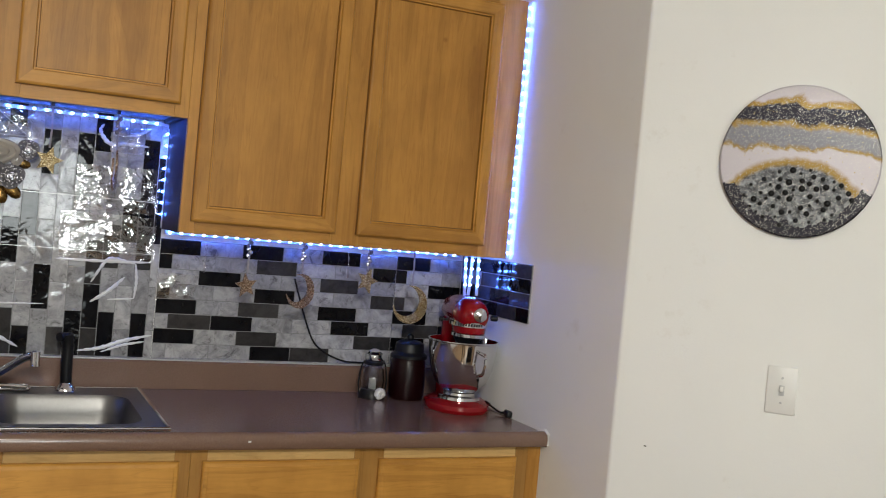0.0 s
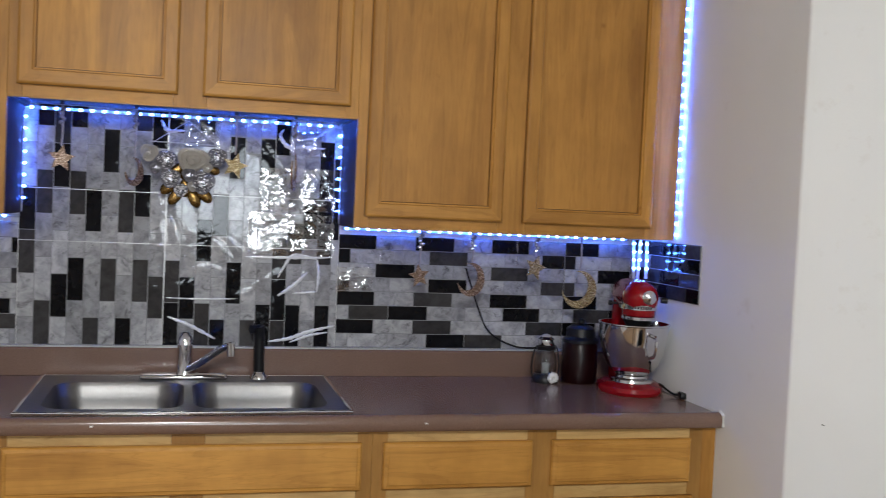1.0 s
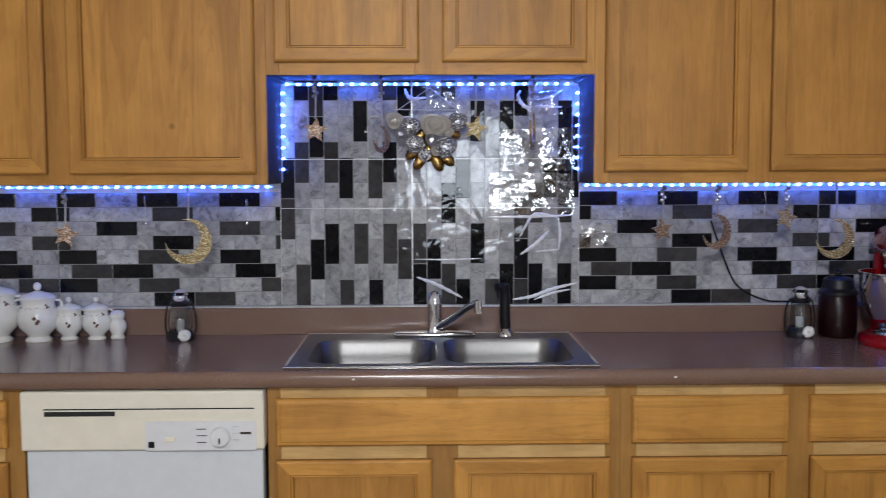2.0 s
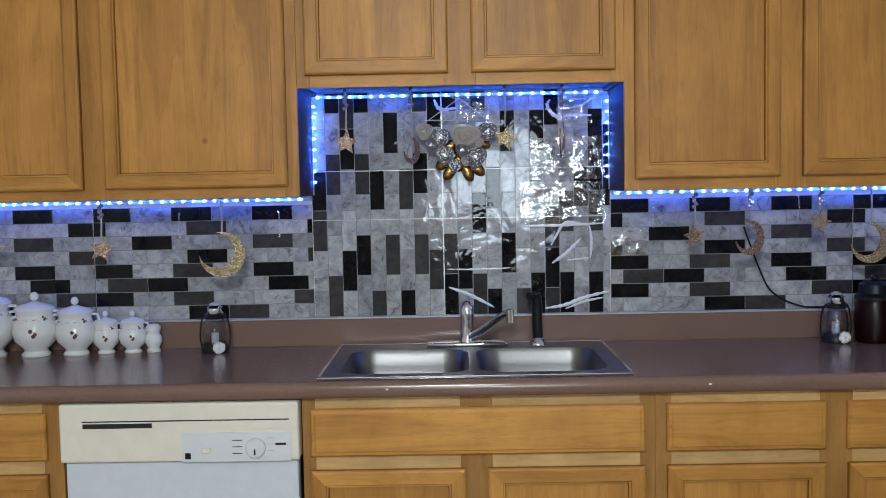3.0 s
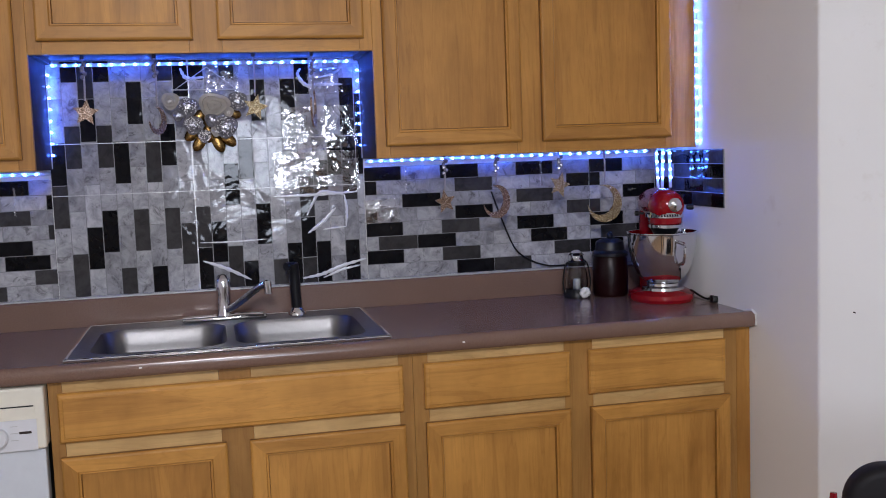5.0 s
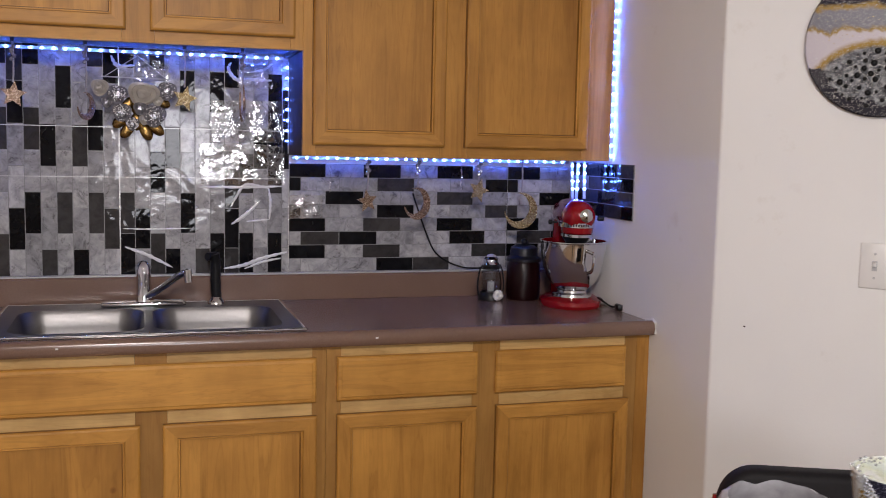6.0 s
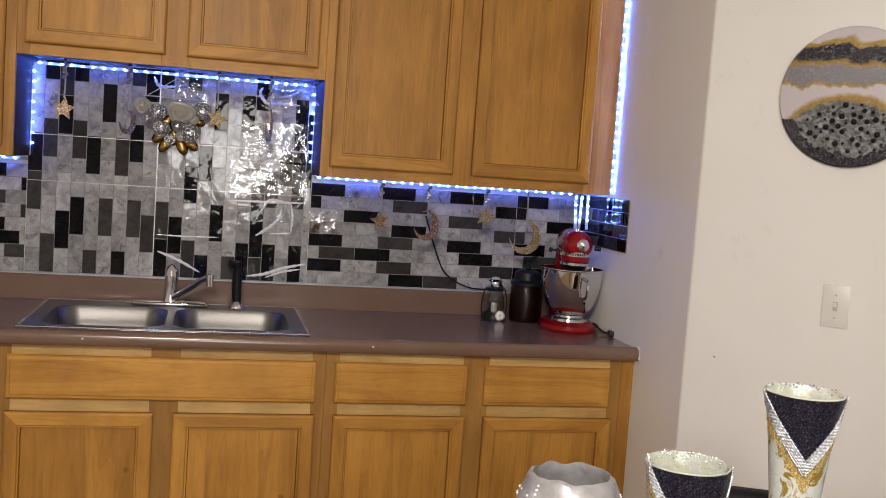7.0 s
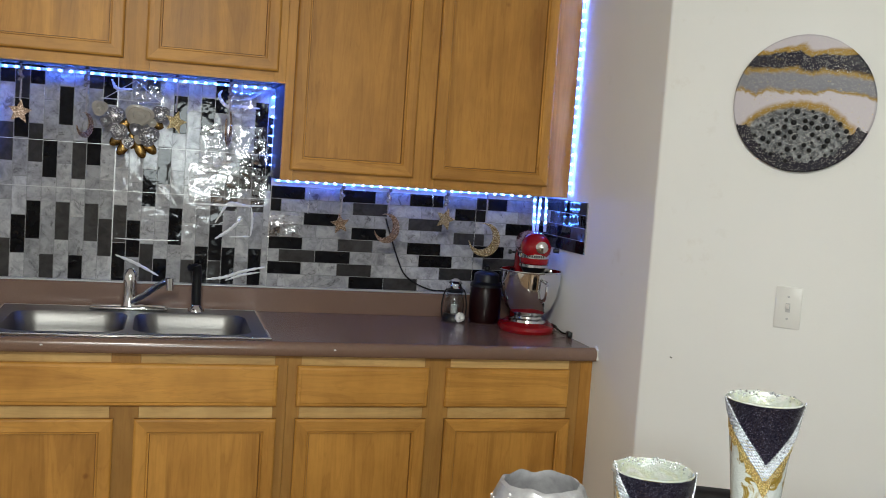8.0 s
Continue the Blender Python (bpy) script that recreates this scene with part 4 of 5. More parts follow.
def canister(x, y, h, w):
    """White footed jar with ears, lid and knob; h over all, w across."""
    o = thing("ceramic_canister", (x, y, CT), "white ceramic canister with floral print, ears and knobbed lid", "canister", "canister set")
    r = w / 2
    part("body", lt([(r * 0.62, 0), (r * 0.64, h * 0.03), (r * 0.50, h * 0.08), (r * 0.56, h * 0.12), (r * 0.90, h * 0.24), (r, h * 0.38), (r * 0.95, h * 0.50), (r * 0.80, h * 0.60), (r * 0.78, h * 0.65), (r * 0.86, h * 0.72)], (x, y, CT), 28), M_CERAMIC, o, smooth=True)
    lid = part("lid", lt([(r * 0.88, h * 0.722), (r * 0.88, h * 0.74), (r * 0.74, h * 0.79), (r * 0.3, h * 0.83), (r * 0.16, h * 0.85)], (x, y, CT), 28), M_CERAMIC, o, smooth=True)
    part("knob", ball(bmesh.new(), (x, y, CT + h * 0.925), h * 0.075, (0.9, 0.9, 1), 2), M_CERAMIC, lid, smooth=True)
    for s in (-1, 1):
        part("ear", tb(smooth_line([(x + s * r * 0.82, y, CT + h * 0.70), (x + s * r * 1.12, y, CT + h * 0.68), (x + s * r * 1.14, y, CT + h * 0.56), (x + s * r * 0.92, y, CT + h * 0.52)], 4), h * 0.022, 7), M_CERAMIC, o, smooth=True)
    for u, v, k in ((0.25, 0.37, 0.17), (0.85, 0.60, 0.10)):
        bm = bmesh.new()
        rr = r * (1.0 if v < 0.5 else 0.84)
        for i in range(5):
            a = u + 0.10 * math.cos(i * 2.5) * k * 6
            ball(bm, (x + rr * math.sin(a) * 0.985, y - rr * math.cos(a) * 0.985, CT + h * v + h * 0.05 * math.sin(i * 1.9) * k * 6), h * k * 0.20, (1, 1, 1), 1)
        part("floral_motif", bm, M_FLORAL, o, "dark printed flower spray")
    bm = bmesh.new()
    for i in range(26):
        a = -1.5 + 3.0 * i / 25
        ball(bm, (x + r * 0.835 * math.sin(a), y - r * 0.835 * math.cos(a), CT + h * (0.575 + 0.018 * math.sin(i * 1.3))), h * (0.006 + 0.005 * (i % 3 == 0)), (1, 1, 1), 1)
    part("vine_print", bm, M_FLORAL, o, "thin printed vine round the shoulder")
    return o


canister(-2.940, -0.115, 0.225, 0.155)
canister(-2.798, -0.110, 0.198, 0.138)
canister(-2.675, -0.105, 0.180, 0.124)
canister(-2.589, -0.085, 0.132, 0.084)
canister(-2.506, -0.082, 0.132, 0.086)
_o = thing("salt_shaker", (-2.444, -0.075, CT), "small white ceramic shaker with floral print", "shaker")
part("body", lt([(0.021, 0), (0.022, 0.005), (0.017, 0.012), (0.027, 0.032), (0.026, 0.045), (0.019, 0.058), (0.022, 0.066)], (-2.444, -0.075, CT), 22), M_CERAMIC, _o, smooth=True)
part("cap", lt([(0.022, 0.0665), (0.023, 0.078), (0.015, 0.086), (0.0, 0.088)], (-2.444, -0.075, CT), 22), M_CERAMIC, _o, smooth=True)

_o = thing("dark_canister", (-0.220, -0.115, CT), "dark glossy canister with stepped lid", "canister")
part("body", lt([(0.054, 0), (0.057, 0.01), (0.058, 0.06), (0.056, 0.120), (0.052, 0.130)], (-0.220, -0.115, CT), 28), M_DKRED, _o, smooth=True)
_l = part("lid", lt([(0.059, 0.1305), (0.059, 0.140), (0.048, 0.150), (0.045, 0.176), (0.034, 0.184), (0.012, 0.187)], (-0.220, -0.115, CT), 28), M_BLACK, _o, smooth=True)
part("knob", ball(bmesh.new(), (-0.220, -0.115, CT + 0.196), 0.012), M_BLACK, _l, smooth=True)

# stand mixer, its head pointing out over the bowl
MX, MY = -0.114, -0.285
mixer = thing("stand_mixer", (MX, MY, CT), "glossy red stand mixer with polished steel bowl", "mixer")
part("foot", lt([(0.098, 0), (0.102, 0.010), (0.099, 0.022), (0.080, 0.033), (0.0, 0.036)], (MX, MY + 0.025, CT), 36, Matrix.Diagonal((1.0, 1.30, 1, 1))), M_RED, mixer, smooth=True)
part("column", tb(smooth_line([(MX - 0.004, MY + 0.115, CT + 0.02), (MX - 0.004, MY + 0.125, CT + 0.10), (MX - 0.003, MY + 0.122, CT + 0.18), (MX - 0.002, MY + 0.105, CT + 0.27)]), 0.045, 20), M_RED, mixer, smooth=True)
part("bowl_seat", lt([(0.066, 0.034), (0.064, 0.042), (0.050, 0.047), (0.048, 0.054)], (MX, MY, CT), 30), M_CHROME, mixer, smooth=True)
_b3 = part("bowl", lt([(0.046, 0.054), (0.052, 0.058), (0.080, 0.085), (0.096, 0.125), (0.105, 0.170), (0.1075, 0.210), (0.111, 0.213), (0.111, 0.216), (0.105, 0.216), (0.102, 0.170), (0.093, 0.126), (0.077, 0.088), (0.0, 0.062)], (MX, MY, CT), 44), M_CHROME, mixer, "polished steel bowl", smooth=True)
part("bowl_handle", tb(smooth_line([(MX + 0.030, MY - 0.104, CT + 0.188), (MX + 0.038, MY - 0.135, CT + 0.180), (MX + 0.036, MY - 0.132, CT + 0.135), (MX + 0.028, MY - 0.098, CT + 0.118)]), 0.006, 8), M_CHROME, _b3, smooth=True)
_front = Matrix.Rotation(radians(90), 4, "X")
HZ = CT + 0.2985
part("head", lt([(0.0, -0.185), (0.028, -0.180), (0.043, -0.155), (0.050, -0.10), (0.053, -0.02), (0.054, 0.04), (0.051, 0.080), (0.042, 0.106), (0.026, 0.118), (0.0, 0.122)], (MX, MY, HZ), 36, _front), M_RED, mixer, smooth=True)
part("trim_band", lt([(0.050, -0.036), (0.053, -0.034), (0.053, -0.019), (0.050, -0.017)], (MX, MY - 0.035, HZ), 36, Matrix.Diagonal((1.06, 1.62, 1, 1))), M_CHROME, mixer, "steel band with dark lettering bars", smooth=True)
_bm = bmesh.new()
for _i in range(9):
    _a = -0.75 + 0.14 * _i
    box(_bm, MX + 0.0563 * math.sin(_a) - 0.0024, MX + 0.0563 * math.sin(_a) + 0.0024, MY - 0.035 - 0.0862 * math.cos(_a) - 0.0008, MY - 0.035 - 0.0862 * math.cos(_a) + 0.0022, HZ - 0.0305, HZ - 0.0225)
part("lettering", _bm, M_BLACK, mixer)
part("planetary", lt([(0.047, -0.055), (0.050, -0.052), (0.051, -0.034)], (MX, MY - 0.045, HZ), 32, Matrix.Diagonal((1, 1.4, 1, 1))), M_RED, mixer, smooth=True)
part("lower_band", lt([(0.044, -0.066), (0.0515, -0.065), (0.0515, -0.056), (0.047, -0.0555)], (MX, MY - 0.045, HZ), 32, Matrix.Diagonal((1, 1.4, 1, 1))), M_CHROME, mixer, smooth=True)
part("beater_shaft", lt([(0.012, -0.150), (0.013, -0.12), (0.030, -0.095), (0.046, -0.067)], (MX, MY - 0.035, HZ), 20), M_BLACK, mixer, smooth=True)
part("hub", lt([(0.021, 0), (0.021, 0.010), (0.016, 0.014), (0.0, 0.015)], (MX + 0.012, MY - 0.116, HZ + 0.006), 24, _front), M_CHROME, mixer, "chrome attachment hub", smooth=True)
part("hub_knob", lt([(0.007, 0), (0.009, 0.006), (0.009, 0.02), (0.0, 0.022)], (MX + 0.060, MY - 0.07, HZ - 0.005), 12, Matrix.Rotation(radians(90), 4, "Y")), M_BLACK, mixer, smooth=True)
part("speed_knob", lt([(0.004, 0), (0.004, 0.015), (0.008, 0.018), (0.008, 0.028), (0.0, 0.03)], (MX - 0.060, MY - 0.02, HZ - 0.022), 12, Matrix.Rotation(radians(-90), 4, "Y")), M_BLACK, mixer, smooth=True)
part("cord", tb(smooth_line([(MX + 0.032, MY + 0.107, CT + 0.03), (MX + 0.110, MY + 0.040, CT + 0.012), (MX + 0.087, MY - 0.005, CT + 0.028), (MX + 0.116, MY - 0.056, CT + 0.008), (MX + 0.134, MY - 0.078, CT + 0.010)]), 0.0034, 8), M_BLACK, mixer, "black power cord")
mixer.rotation_euler.z = radians(-12)
_pl = part("plug", bx(MX + 0.125, MX + 0.147, MY - 0.116, MY - 0.076, CT + 0.0005, CT + 0.020, bevel=0.004), M_BLACK, mixer, smooth=True)

_o = thing("lamp_cord", (-0.50, -0.02, 1.0), "thin black cord hanging against the tiles", "cord")
part("wire", tb(smooth_line([(-0.588, -0.011, 1.268), (-0.572, -0.012, 1.221), (-0.540, -0.012, 1.136), (-0.508, -0.012, 1.070), (-0.461, -0.014, 1.034), (-0.414, -0.030, 1.016), (-0.375, -0.032, 1.012), (-0.28, -0.032, 1.012)]), 0.0030, 8), M_BLACK, _o)


# ---- hanging decorations ----
def star_outline(r, turn=0.0, inner=0.46):
    return [((r if i % 2 == 0 else r * inner) * math.sin(turn + i * math.pi / 5), (r if i % 2 == 0 else r * inner) * math.cos(turn + i * math.pi / 5)) for i in range(10)]


def moon_outline(r, turn, bite=0.78, shift=0.31, n=22):
    """A crescent whose fat side looks towards +x before the turn."""
    a0 = math.acos(max(-1, min(1, (1 + shift * shift - bite * bite) / (2 * shift))))
    pts = []
    for i in range(n + 1):
        a = math.pi - a0 - (2 * (math.pi - a0)) * i / n
        pts.append((math.cos(a), math.sin(a)))
    b0 = math.atan2(math.sin(math.pi - a0), math.cos(math.pi - a0) + shift)
    for i in range(1, n):
        a = -b0 + 2 * b0 * i / n
        pts.append((-shift + bite * math.cos(a), bite * math.sin(a)))
    c, s = math.cos(turn), math.sin(turn)
    return [(r * (x * c - z * s), r * (x * s + z * c)) for x, z in pts]


def ornament(kind, x, y, z, r, top, mat, label, turn=0.0, spin=0.0, charm=True):
    o = thing(kind, (x, y, z), label, "ornament", "hanging glitter ornaments")
    pts = star_outline(r, turn) if "star" in kind else moon_outline(r, turn)
    bm = bmesh.new()
    slab(bm, pts, -0.0025, 0.0025)
    bmesh.ops.transform(bm, matrix=Matrix.Translation((x, y, z)) @ Matrix.Rotation(spin, 4, "Z"), verts=bm.verts)
    part("star" if "star" in kind else "crescent", bm, mat, o)
    hi = max(p[1] for p in pts)
    sway = [(x + 0.002 * math.sin(7 * k), y, z + hi * 0.9 + (top - z - hi * 0.9) * k / 5) for k in range(6)]
    part("ribbon", tb(sway, 0.0028, 5), M_RIBBON, o)
    if charm:
        bm = bmesh.new()
        for k in range(5):
            ball(bm, (x + 0.005 * math.cos(k * 2.1), y - 0.004, top - 0.028 - 0.009 * k), 0.0065, (1, 1, 1.1), 1)
        part("bead_charm", bm, M_JEWEL, o, "silver bead charm", smooth=True)
    part("clip", bx(x - 0.005, x + 0.005, y - 0.004, y + 0.004, top - 0.014, top, bevel=0.001), M_BLACK, o)
    return o


YO = -0.19
RB, RS, RL = 1.402, 1.711, 1.403
ornament("star_ornament", -1.814, YO, 1.548, 0.038, RS, M_ROSE, "gold glitter star on a ribbon under the cabinet", 0.1, 0.2)
ornament("star_ornament", -1.343, YO, 1.552, 0.038, RS, M_GOLD, "gold glitter star on a ribbon beside the brooch", 0.25, -0.2, False)
ornament("crescent_ornament", -1.174, YO, 1.545, 0.058, RS, M_ROSE, "gold crescent on a ribbon, turned edge-on", -1.2, 1.35)
ornament("crescent_ornament", -1.620, YO, 1.521, 0.040, RS, M_ROSE, "dull gold crescent turned away on its ribbon", -0.6, 1.0)
ornament("star_ornament", -0.785, YO, 1.250, 0.036, RB, M_ROSE, "rose gold glitter star on a ribbon", -0.15, 0.25)
ornament("crescent_ornament", -0.621, YO, 1.243, 0.052, RB, M_ROSE, "rose gold crescent half turned on its ribbon", -0.5, 0.40)
ornament("star_ornament", -0.414, YO, 1.286, 0.040, RB, M_GOLD, "gold glitter star on a ribbon", 0.3, 0.3)
ornament("crescent_ornament", -0.264, YO, 1.221, 0.060, RB, M_GOLD, "gold glitter crescent hanging beside the mixer", -0.62, 0.1, False)
ornament("crescent_ornament", -2.193, YO, 1.222, 0.068, RL, M_GOLD, "large gold glitter crescent on a ribbon", -0.62, 0.05, False)
ornament("star_ornament", -2.554, YO, 1.244, 0.040, RL, M_ROSE, "gold glitter star above the canisters", 0.2, 0.2)
ornament("star_ornament", -2.882, YO, 1.254, 0.036, RL, M_GOLD, "gold glitter star above the canisters", 0.2, 0.5)


def bloom(bm, c, r, petals=8, squash=0.5):
    """A rose: cupped petal rings, one inside the other."""
    face = Matrix.Rotation(radians(90), 4, "X")
    for k, (rr, lift) in enumerate(((1.0, 0.0), (0.74, 0.14), (0.48, 0.26), (0.24, 0.34))):
        lathe(bm, [(0.0, lift * r), (rr * r * 0.7, (lift + 0.05) * r), (rr * r, (lift + 0.30) * r), (rr * r * 0.93, (lift + 0.34) * r), (rr * r * 0.62, (lift + 0.12) * r)], c, 20, Matrix.Rotation(k * 0.7, 4, "Y") @ face, 0.10)
    return bm


BX, BY, BZ = -1.478, -0.045, 1.535
brooch = thing("jewelled_bouquet", (BX, BY, BZ), "hanging bouquet of jewelled roses, pearls and gold leaves", "wall ornament")
_bm = bmesh.new()
lathe(_bm, [(0.0, 0), (0.030, 0.004), (0.047, 0.014), (0.050, 0.022), (0.040, 0.026), (0.036, 0.020), (0.024, 0.020), (0.020, 0.028), (0.010, 0.030), (0.0, 0.026)], (BX + 0.018, BY - 0.012, BZ + 0.043), 26, Matrix.Rotation(0.5, 4, "X") @ Matrix.Diagonal((0.92, 1, 0.8, 1)) @ _front, 0.09)
part("pearl_rose", _bm, M_PEARL, brooch, "large cream pearl rose", smooth=True)
for _n2, (_dx2, _dz2, _r3, _m3) in enumerate(((-0.058, 0.028, 0.030, M_JEWEL), (-0.108, 0.048, 0.026, M_PEARL), (0.088, 0.044, 0.028, M_JEWEL), (0.050, -0.032, 0.034, M_JEWEL), (-0.046, -0.024, 0.028, M_JEWEL), (0.008, -0.012, 0.020, M_JEWEL), (-0.015, -0.058, 0.020, M_JEWEL), (0.060, 0.012, 0.016, M_PEARL), (-0.088, 0.005, 0.018, M_JEWEL), (0.020, -0.045, 0.016, M_PEARL))):
    part("pearl_flower" if _m3 is M_PEARL else "jewel_flower", bloom(bmesh.new(), (BX + _dx2, BY - 0.010 - 0.004 * (_n2 % 3), BZ + _dz2), _r3), _m3, brooch, smooth=True)
for _dx2, _dz2, _tn in ((-0.030, -0.078, 0.6), (0.025, -0.082, -0.5), (-0.002, -0.05, 0.0), (0.0, 0.0, 0.3), (0.055, -0.07, -0.8), (-0.03, 0.0, 0.9), (0.03, -0.02, -0.9), (-0.05, -0.05, 0.8), (0.07, 0.01, -1.2)):
    _bm = ball(bmesh.new(), (0, 0, 0), 0.030, (0.60, 0.24, 1.0), 2)
    bmesh.ops.transform(_bm, matrix=Matrix.Translation((BX + _dx2, BY, BZ + _dz2)) @ Matrix.Rotation(_tn, 4, "Y"), verts=_bm.verts)
    part("gold_leaf", _bm, M_AMBER, brooch, "amber gold leaf", smooth=True)
_bm = bmesh.new()
_rng = random.Random(12)
for _i in range(300):
    _an, _rr = _rng.uniform(0, 2 * math.pi), math.sqrt(_rng.random())
    _cx, _cz, _cr = ((-0.058, 0.028, 0.026), (0.050, -0.032, 0.031), (-0.046, -0.024, 0.025), (0.088, 0.044, 0.024), (-0.015, -0.058, 0.018))[_i % 5]
    ball(_bm, (BX + _cx + _cr * _rr * math.cos(_an), BY - 0.027 - 0.004 * (1 - _rr), BZ + _cz + _cr * _rr * math.sin(_an)), _rng.uniform(0.0014, 0.0026), (1, 1, 1), 1)
tagged(part("crystal_chips", _bm, M_SPARK, brooch, "clear crystal chips set in the flowers"), kind="stuff")
part("top_bar", tb([(BX - 0.105, BY, BZ + 0.082), (BX + 0.095, BY, BZ + 0.080)], 0.0022, 6), M_TRIM, brooch)
for _s2 in (-0.095, 0.085):
    part("hanging_wire", tb([(BX + _s2, BY, BZ + 0.082), (BX + 0.002, BY + 0.02, 1.685)], 0.0012, 5), M_TRIM, brooch)

# ---- wall with the art ----
WALL_M = Matrix.Translation((*CORNER, 0)) @ Matrix.Rotation(-WALL_TURN, 4, "Z")
_a = new("round_wall_art")
_a.matrix_world = WALL_M @ Matrix.Translation((0.385, -0.003, 1.702))
tagged(_a, "round resin wall art with glitter bands and dark beads", "wall art")


def on(parent, name, bm, mat, label="", smooth=True):
    """A part given in its thing's own metres."""
    ob = part(name, bm, mat, None, label, smooth)
    ob.parent = parent
    return ob


RA = 0.183
on(_a, "disc", lt([(0.0, 0.0), (RA - 0.002, 0.0), (RA, 0.003), (RA, 0.013), (RA - 0.004, 0.017), (0.0, 0.0175)], (0, 0, 0), 72, _front), M_ART)
_rng = random.Random(5)
_spots = []
while len(_spots) < 52:
    _px, _pz = _rng.uniform(-0.15, 0.15), _rng.uniform(-0.165, 0.01)
    if _px * _px + _pz * _pz < 0.158 ** 2 and 0.75 * _px * _px + 1.25 * (_pz + 0.125) ** 2 < 0.0145 and all((_px - q[0]) ** 2 + (_pz - q[1]) ** 2 > 0.00028 for q in _spots):
        _spots.append((_px, _pz))
for _px, _pz in _spots:
    on(_a, "bead", ball(bmesh.new(), (_px, -0.0185, _pz), _rng.uniform(0.0035, 0.0085), (1, 0.8, 1), 2), M_BLACK)
for _name, _mat, _n3, _bands3, _lab in (("crushed_glass", M_SPARK, 420, ((0.085, 0.022), (0.035, 0.022), (0.128, 0.008), (-0.09, 0.06)), "scattered glass chips, their sparkle painted white"),
                                        ("gold_chips", M_GOLDLEAF, 300, ((0.118, 0.008), (0.062, 0.010), (0.008, 0.012), (0.090, 0.006)), "gold glitter chips along the bands")):
    _bm = bmesh.new()
    for _i in range(_n3):
        _an, _rr = _rng.uniform(0, 2 * math.pi), RA * math.sqrt(_rng.random()) * 0.97
        _px, _pz = _rr * math.cos(_an), _rr * math.sin(_an)
        if _px > 0.085 and _pz > -0.07 or any(abs(_pz - h) < w for h, w in _bands3):
            ball(_bm, (_px, -0.0178, _pz), _rng.uniform(0.0007, 0.0016), (1, 1, 1), 1)
    tagged(on(_a, _name, _bm, _mat, _lab, False), kind="stuff")

_s4 = new("light_switch")
_s4.matrix_world = WALL_M @ Matrix.Translation((0.396, -0.0005, 1.152))
tagged(_s4, "white toggle light switch plate on the wall", "light switch")
on(_s4, "plate", bx(-0.035, 0.035, -0.0065, 0.0, -0.057, 0.057, bevel=0.003), M_PLATE)
on(_s4, "slot", bx(-0.006, 0.006, -0.0075, -0.0068, -0.0125, 0.0125), M_TRIM)
on(_s4, "toggle", bx(-0.004, 0.004, -0.017, -0.0078, -0.002, 0.010, bevel=0.0015), M_PLATE)
for _z2 in (-0.030, 0.030):
    on(_s4, "screw", lt([(0.0032, 0), (0.003, 0.0012), (0.0, 0.0014)], (0, -0.0066, _z2), 10, _front), M_TRIM)
for _px, _pz, _w2 in ((0.086, 0.967, 0.003),):
    _k2 = part("wall_scuff", bx(-_w2, _w2, -0.0012, -0.0002, -0.0014, 0.0014), M_TABLE)
    _k2.matrix_world = WALL_M @ Matrix.Translation((_px, 0, _pz)) @ Matrix.Rotation(0.4, 4, "Y")
    tagged(_k2, "small dark scuff in the wall paint", kind="structure")

# ---- dining table, chair and vases ----
TZ = 0.76
table = thing("dining_table", (-0.40, -2.47, 0), "dark wood dining table holding the glitter vases", "table")
part("tabletop", bx(-1.14, 0.40, -2.86, -2.10, TZ - 0.035, TZ, bevel=0.006), M_TABLE, table)
for _x in (-1.08, 0.34):
    for _y in (-2.80, -2.16):
        part("leg", bx(_x - 0.035, _x + 0.035, _y - 0.035, _y + 0.035, 0.0, TZ - 0.0355, bevel=0.004), M_TABLE, table)

chair = thing("dining_chair", (-0.145, -1.60, 0), "black upholstered dining chair with rounded back", "chair")
_bm = bmesh.new()
box(_bm, -0.340, 0.050, -1.635, -1.575, 0.46, 0.803, 0.0)
_up = [e for e in _bm.edges if abs(e.verts[0].co.x - e.verts[1].co.x) < 1e-5 and abs(e.verts[0].co.z - e.verts[1].co.z) < 1e-5 and e.verts[0].co.z > 0.79]
bmesh.ops.bevel(_bm, geom=_up, offset=0.075, segments=8, affect="EDGES", profile=0.5)
_rim = [e for e in _bm.edges if abs(e.verts[0].co.y - e.verts[1].co.y) < 1e-5]
bmesh.ops.bevel(_bm, geom=_rim, offset=0.018, segments=3, affect="EDGES", profile=0.5)
part("backrest", _bm, M_CHAIR, chair, smooth=True)
part("seat", bx(-0.345, 0.055, -2.02, -1.60, 0.42, 0.475, bevel=0.018, seg=3), M_CHAIR, chair, smooth=True)
for _x in (-0.32, 0.03):
    for _y in (-1.99, -1.61):
        part("leg", bx(_x - 0.018, _x + 0.018, _y - 0.018, _y + 0.018, 0.0, 0.42, bevel=0.003), M_TABLE, chair)

chair.location = (-0.19, -1.66, 0)
chair.rotation_euler.z = radians(-24)

_o = thing("mop", (-0.055, -1.07, 0), "yellow-handled mop with red tip leaning by the corner", "mop")
part("handle", tb([(-0.075, -1.115, 0.05), (-0.046, -1.078, 0.508)], 0.011, 12), M_YELLOW, _o, smooth=True)
part("tip", tb([(-0.046, -1.078, 0.508), (-0.044, -1.076, 0.540)], 0.0115, 12, radii=[0.0118, 0.008]), M_RED, _o, smooth=True)
part("head", bx(-0.14, -0.01, -1.14, -1.09, 0.0, 0.055, bevel=0.01), M_CERAMIC, _o)


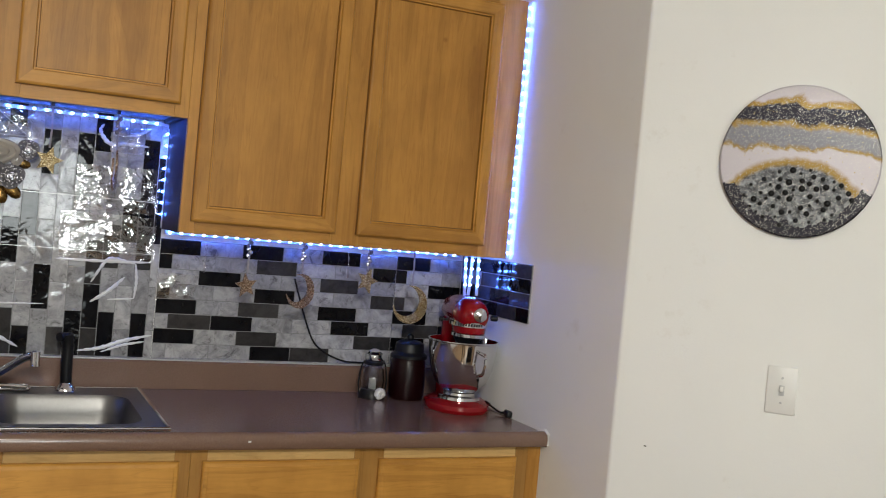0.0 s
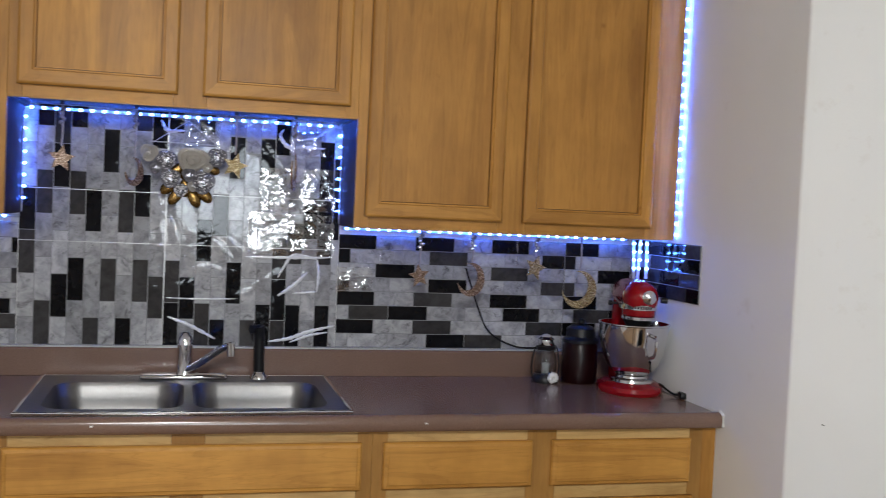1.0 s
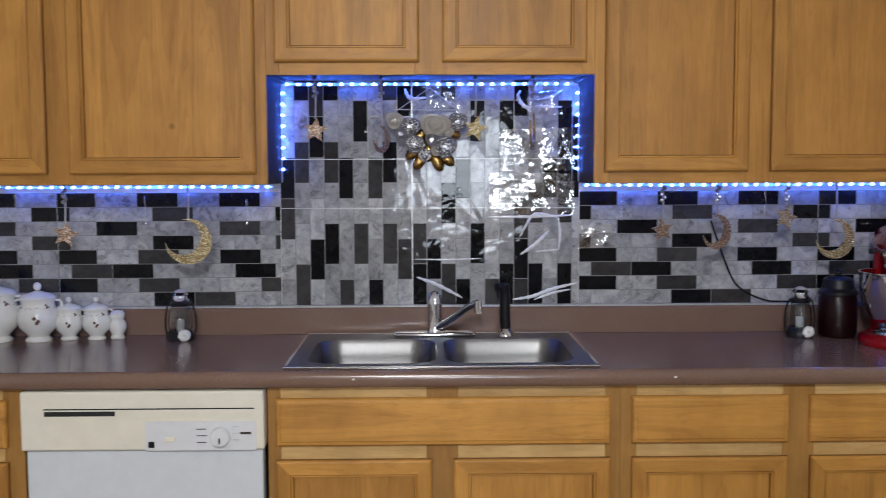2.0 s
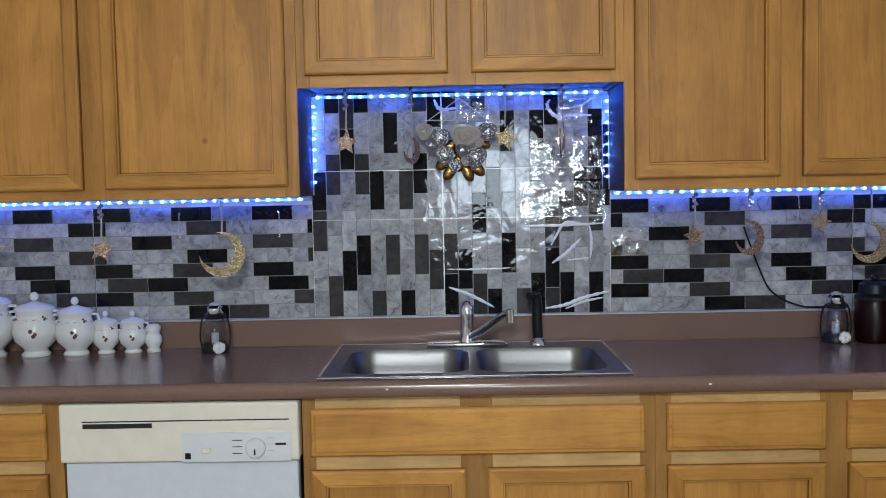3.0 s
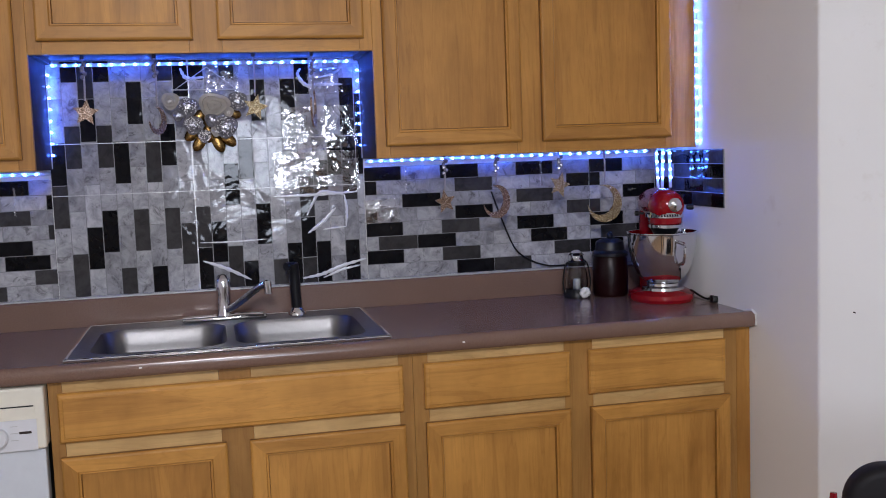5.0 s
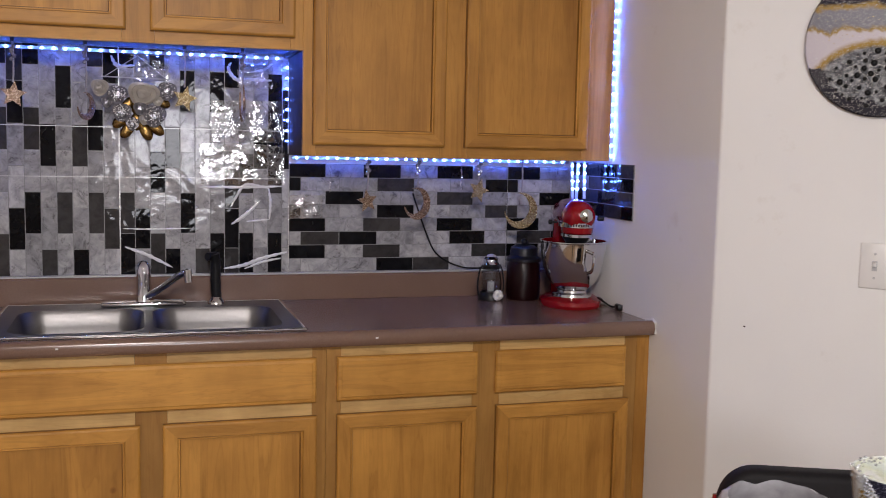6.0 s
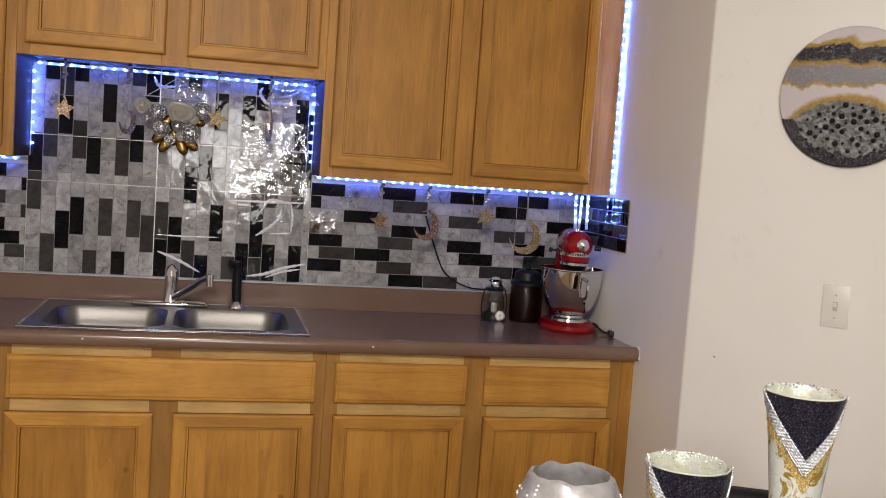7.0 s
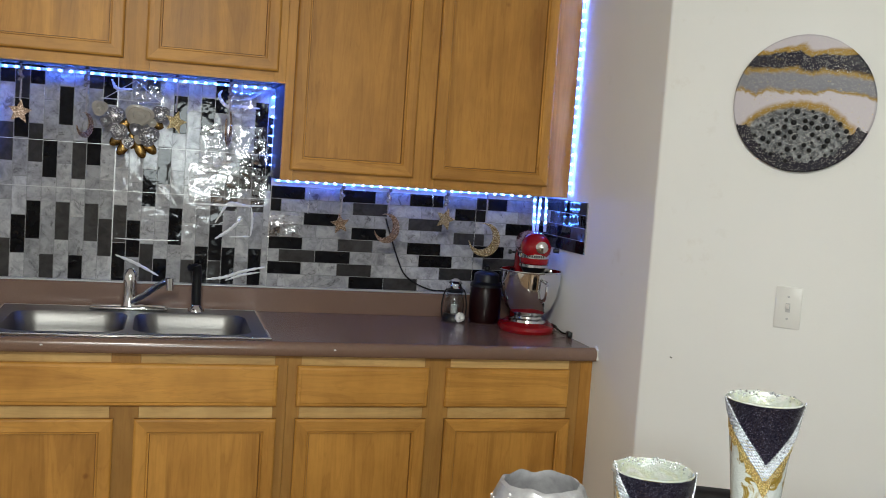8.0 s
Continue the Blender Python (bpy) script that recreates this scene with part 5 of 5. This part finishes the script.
def radius_at(profile, h):
    for (r0, h0), (r1, h1) in zip(profile, profile[1:]):
        if h0 <= h <= h1 and h1 > h0:
            return r0 + (r1 - r0) * (h - h0) / (h1 - h0)
    return profile[-1][0]


def trumpet_vase(x, y, profile, label, tip, half, facing):
    """A flared vase: outside, pearly inside, a dark glitter V and rows of rhinestones along it."""
    o = thing("glitter_vase", (x, y, TZ), label, "vase", "glitter vases on the table")
    top = profile[-1][1]
    inner = [(max(r - 0.003, 0.001), h) for r, h in profile[1:]][::-1]
    part("body", lt([(0.0, profile[0][1])] + profile, (x, y, TZ), 48, cap=False), M_VASE, o, smooth=True)
    part("inside", lt([(r, h + 0.0005) for r, h in inner] + [(0.0, inner[-1][1])], (x, y, TZ), 48, cap=False), M_VASEIN, o, "pearly inside", smooth=True)
    rim = lt([(profile[-1][0] - 0.0028, top), (profile[-1][0] - 0.0014, top + 0.0012), (profile[-1][0] + 0.0002, top)], (x, y, TZ), 48, cap=False)
    part("rim", rim, M_VASEIN, o, "pale glass rim", smooth=True)
    bm = bmesh.new()
    rows, n = [], 24
    for j in range(13):
        h = tip + (top - tip) * j / 12
        w = half * (j / 12)
        r = radius_at(profile, h) + 0.0016
        rows.append([bm.verts.new((x + r * math.sin(facing + w * (2 * i / n - 1)), y - r * math.cos(facing + w * (2 * i / n - 1)), TZ + h)) for i in range(n + 1)])
    for p, q in zip(rows, rows[1:]):
        for i in range(n):
            if len({p[i].co.to_tuple(6), p[i + 1].co.to_tuple(6)}) == 2:
                bm.faces.new((p[i], p[i + 1], q[i + 1], q[i]))
            else:
                bm.faces.new((p[i], q[i + 1], q[i]))
    part("v_panel", bm, M_NIGHT, o, "midnight blue glitter V panel", smooth=True)
    # gold glitter drifting along under the V
    bm = bmesh.new()
    low, high = [], []
    for i in range(41):
        f = 2 * i / 40 - 1
        h = tip + (top - tip) * abs(f) - 0.014
        w = 0.020 + 0.016 * noise.noise(Vector((i * 0.35, x * 9, 1.0)))
        for edge, hh in ((high, h), (low, h - w)):
            r = radius_at(profile, hh) + 0.0010
            a = facing + half * f * 1.08
            edge.append(bm.verts.new((x + r * math.sin(a), y - r * math.cos(a), TZ + hh)))
    for i in range(40):
        bm.faces.new((low[i], low[i + 1], high[i + 1], high[i]))
    part("gold_drift", bm, M_GOLDLEAF, o, "gold glitter drift under the V", smooth=True)
    bm = bmesh.new()
    for side in (-1, 1):
        for row in range(5):
            m = 42
            for k in range(m + 1):
                f = k / m
                h = tip + (top - tip) * f - row * 0.0037 + 0.0008 * (k % 2)
                w = half * f
                r = radius_at(profile, h) + 0.0022
                a = facing + side * (w + 0.012 * row)
                ball(bm, (x + r * math.sin(a), y - r * math.cos(a), TZ + h), 0.0015, (1, 1, 1), 1)
    rng = random.Random(int(1000 * top))
    for k in range(130):
        a = facing + math.pi + rng.gauss(0.0, 0.75)
        rr = profile[-1][0] - rng.uniform(0.0, 0.004)
        ball(bm, (x + rr * math.sin(a), y - rr * math.cos(a), TZ + top + rng.uniform(-0.007, 0.002)), rng.uniform(0.0010, 0.0017), (1, 1, 1), 1)
    tagged(part("rhinestone_band", bm, M_BEAD, o, "rows of clear rhinestones along the V"), kind="stuff")
    return o


TALL = [(0.030, 0.0), (0.031, 0.012), (0.026, 0.05), (0.026, 0.22), (0.0285, 0.33), (0.0350, 0.39), (0.0410, 0.435), (0.0448, 0.450)]
SHORT = [(0.034, 0.0), (0.034, 0.012), (0.030, 0.05), (0.032, 0.18), (0.038, 0.27), (0.0435, 0.323), (0.0465, 0.346)]
trumpet_vase(-0.676, -2.570, [(r * 0.98, h * 1.022) for r, h in TALL], "tall flared vase with midnight glitter V and gold drifts", 0.388, 1.45, -0.36)
trumpet_vase(-0.812, -2.570, [(r, h * 1.09) for r, h in SHORT], "short flared vase with midnight glitter V", 0.290, 1.35, -0.10)

_o = thing("glitter_bowl_vase", (-0.948, -2.57, TZ), "round silver-grey resin bowl vase with ragged rim", "vase", "glitter vases on the table")
BOWLP = [(0.033, 0.0), (0.034, 0.01), (0.020, 0.04), (0.020, 0.22), (0.036, 0.247), (0.054, 0.282), (0.060, 0.312), (0.056, 0.342), (0.0465, 0.363)]
_bm = lt(BOWLP + [(0.041, 0.366), (0.041, 0.361), (0.050, 0.339), (0.054, 0.312), (0.048, 0.282), (0.0, 0.257)], (-0.948, -2.57, TZ), 56)
for _v2 in _bm.verts:
    if _v2.co.z > TZ + 0.350:
        _k = noise.noise(Vector((_v2.co.x * 60, _v2.co.y * 60, 3.0)))
        _v2.co.z += 0.0045 * _k
        _v2.co.x += 0.002 * _k
part("bowl", _bm, plain("silver_grey_resin", (0.36, 0.36, 0.38), 0.3, 0.35, 0.25, 45, 0.5), _o, smooth=True)
_bm = bmesh.new()
for _i in range(150):
    _an = _rng.uniform(0, 2 * math.pi)
    _hh = _rng.uniform(0.262, 0.350)
    _rr = radius_at(BOWLP, _hh)
    ball(_bm, (-0.948 + _rr * math.cos(_an), -2.57 + _rr * math.sin(_an), TZ + _hh), _rng.uniform(0.0008, 0.0019), (1, 1, 1), 1)
for _i in range(22):
    _hh = 0.267 + 0.092 * _i / 21
    _rr = radius_at(BOWLP, _hh) + 0.001
    ball(_bm, (-0.948 - _rr * math.cos(0.45), -2.57 - _rr * math.sin(0.45), TZ + _hh), 0.0017, (1, 1, 1), 1)
tagged(part("crystal_scatter", _bm, M_SPARK, _o, "scattered clear crystals"), kind="stuff")
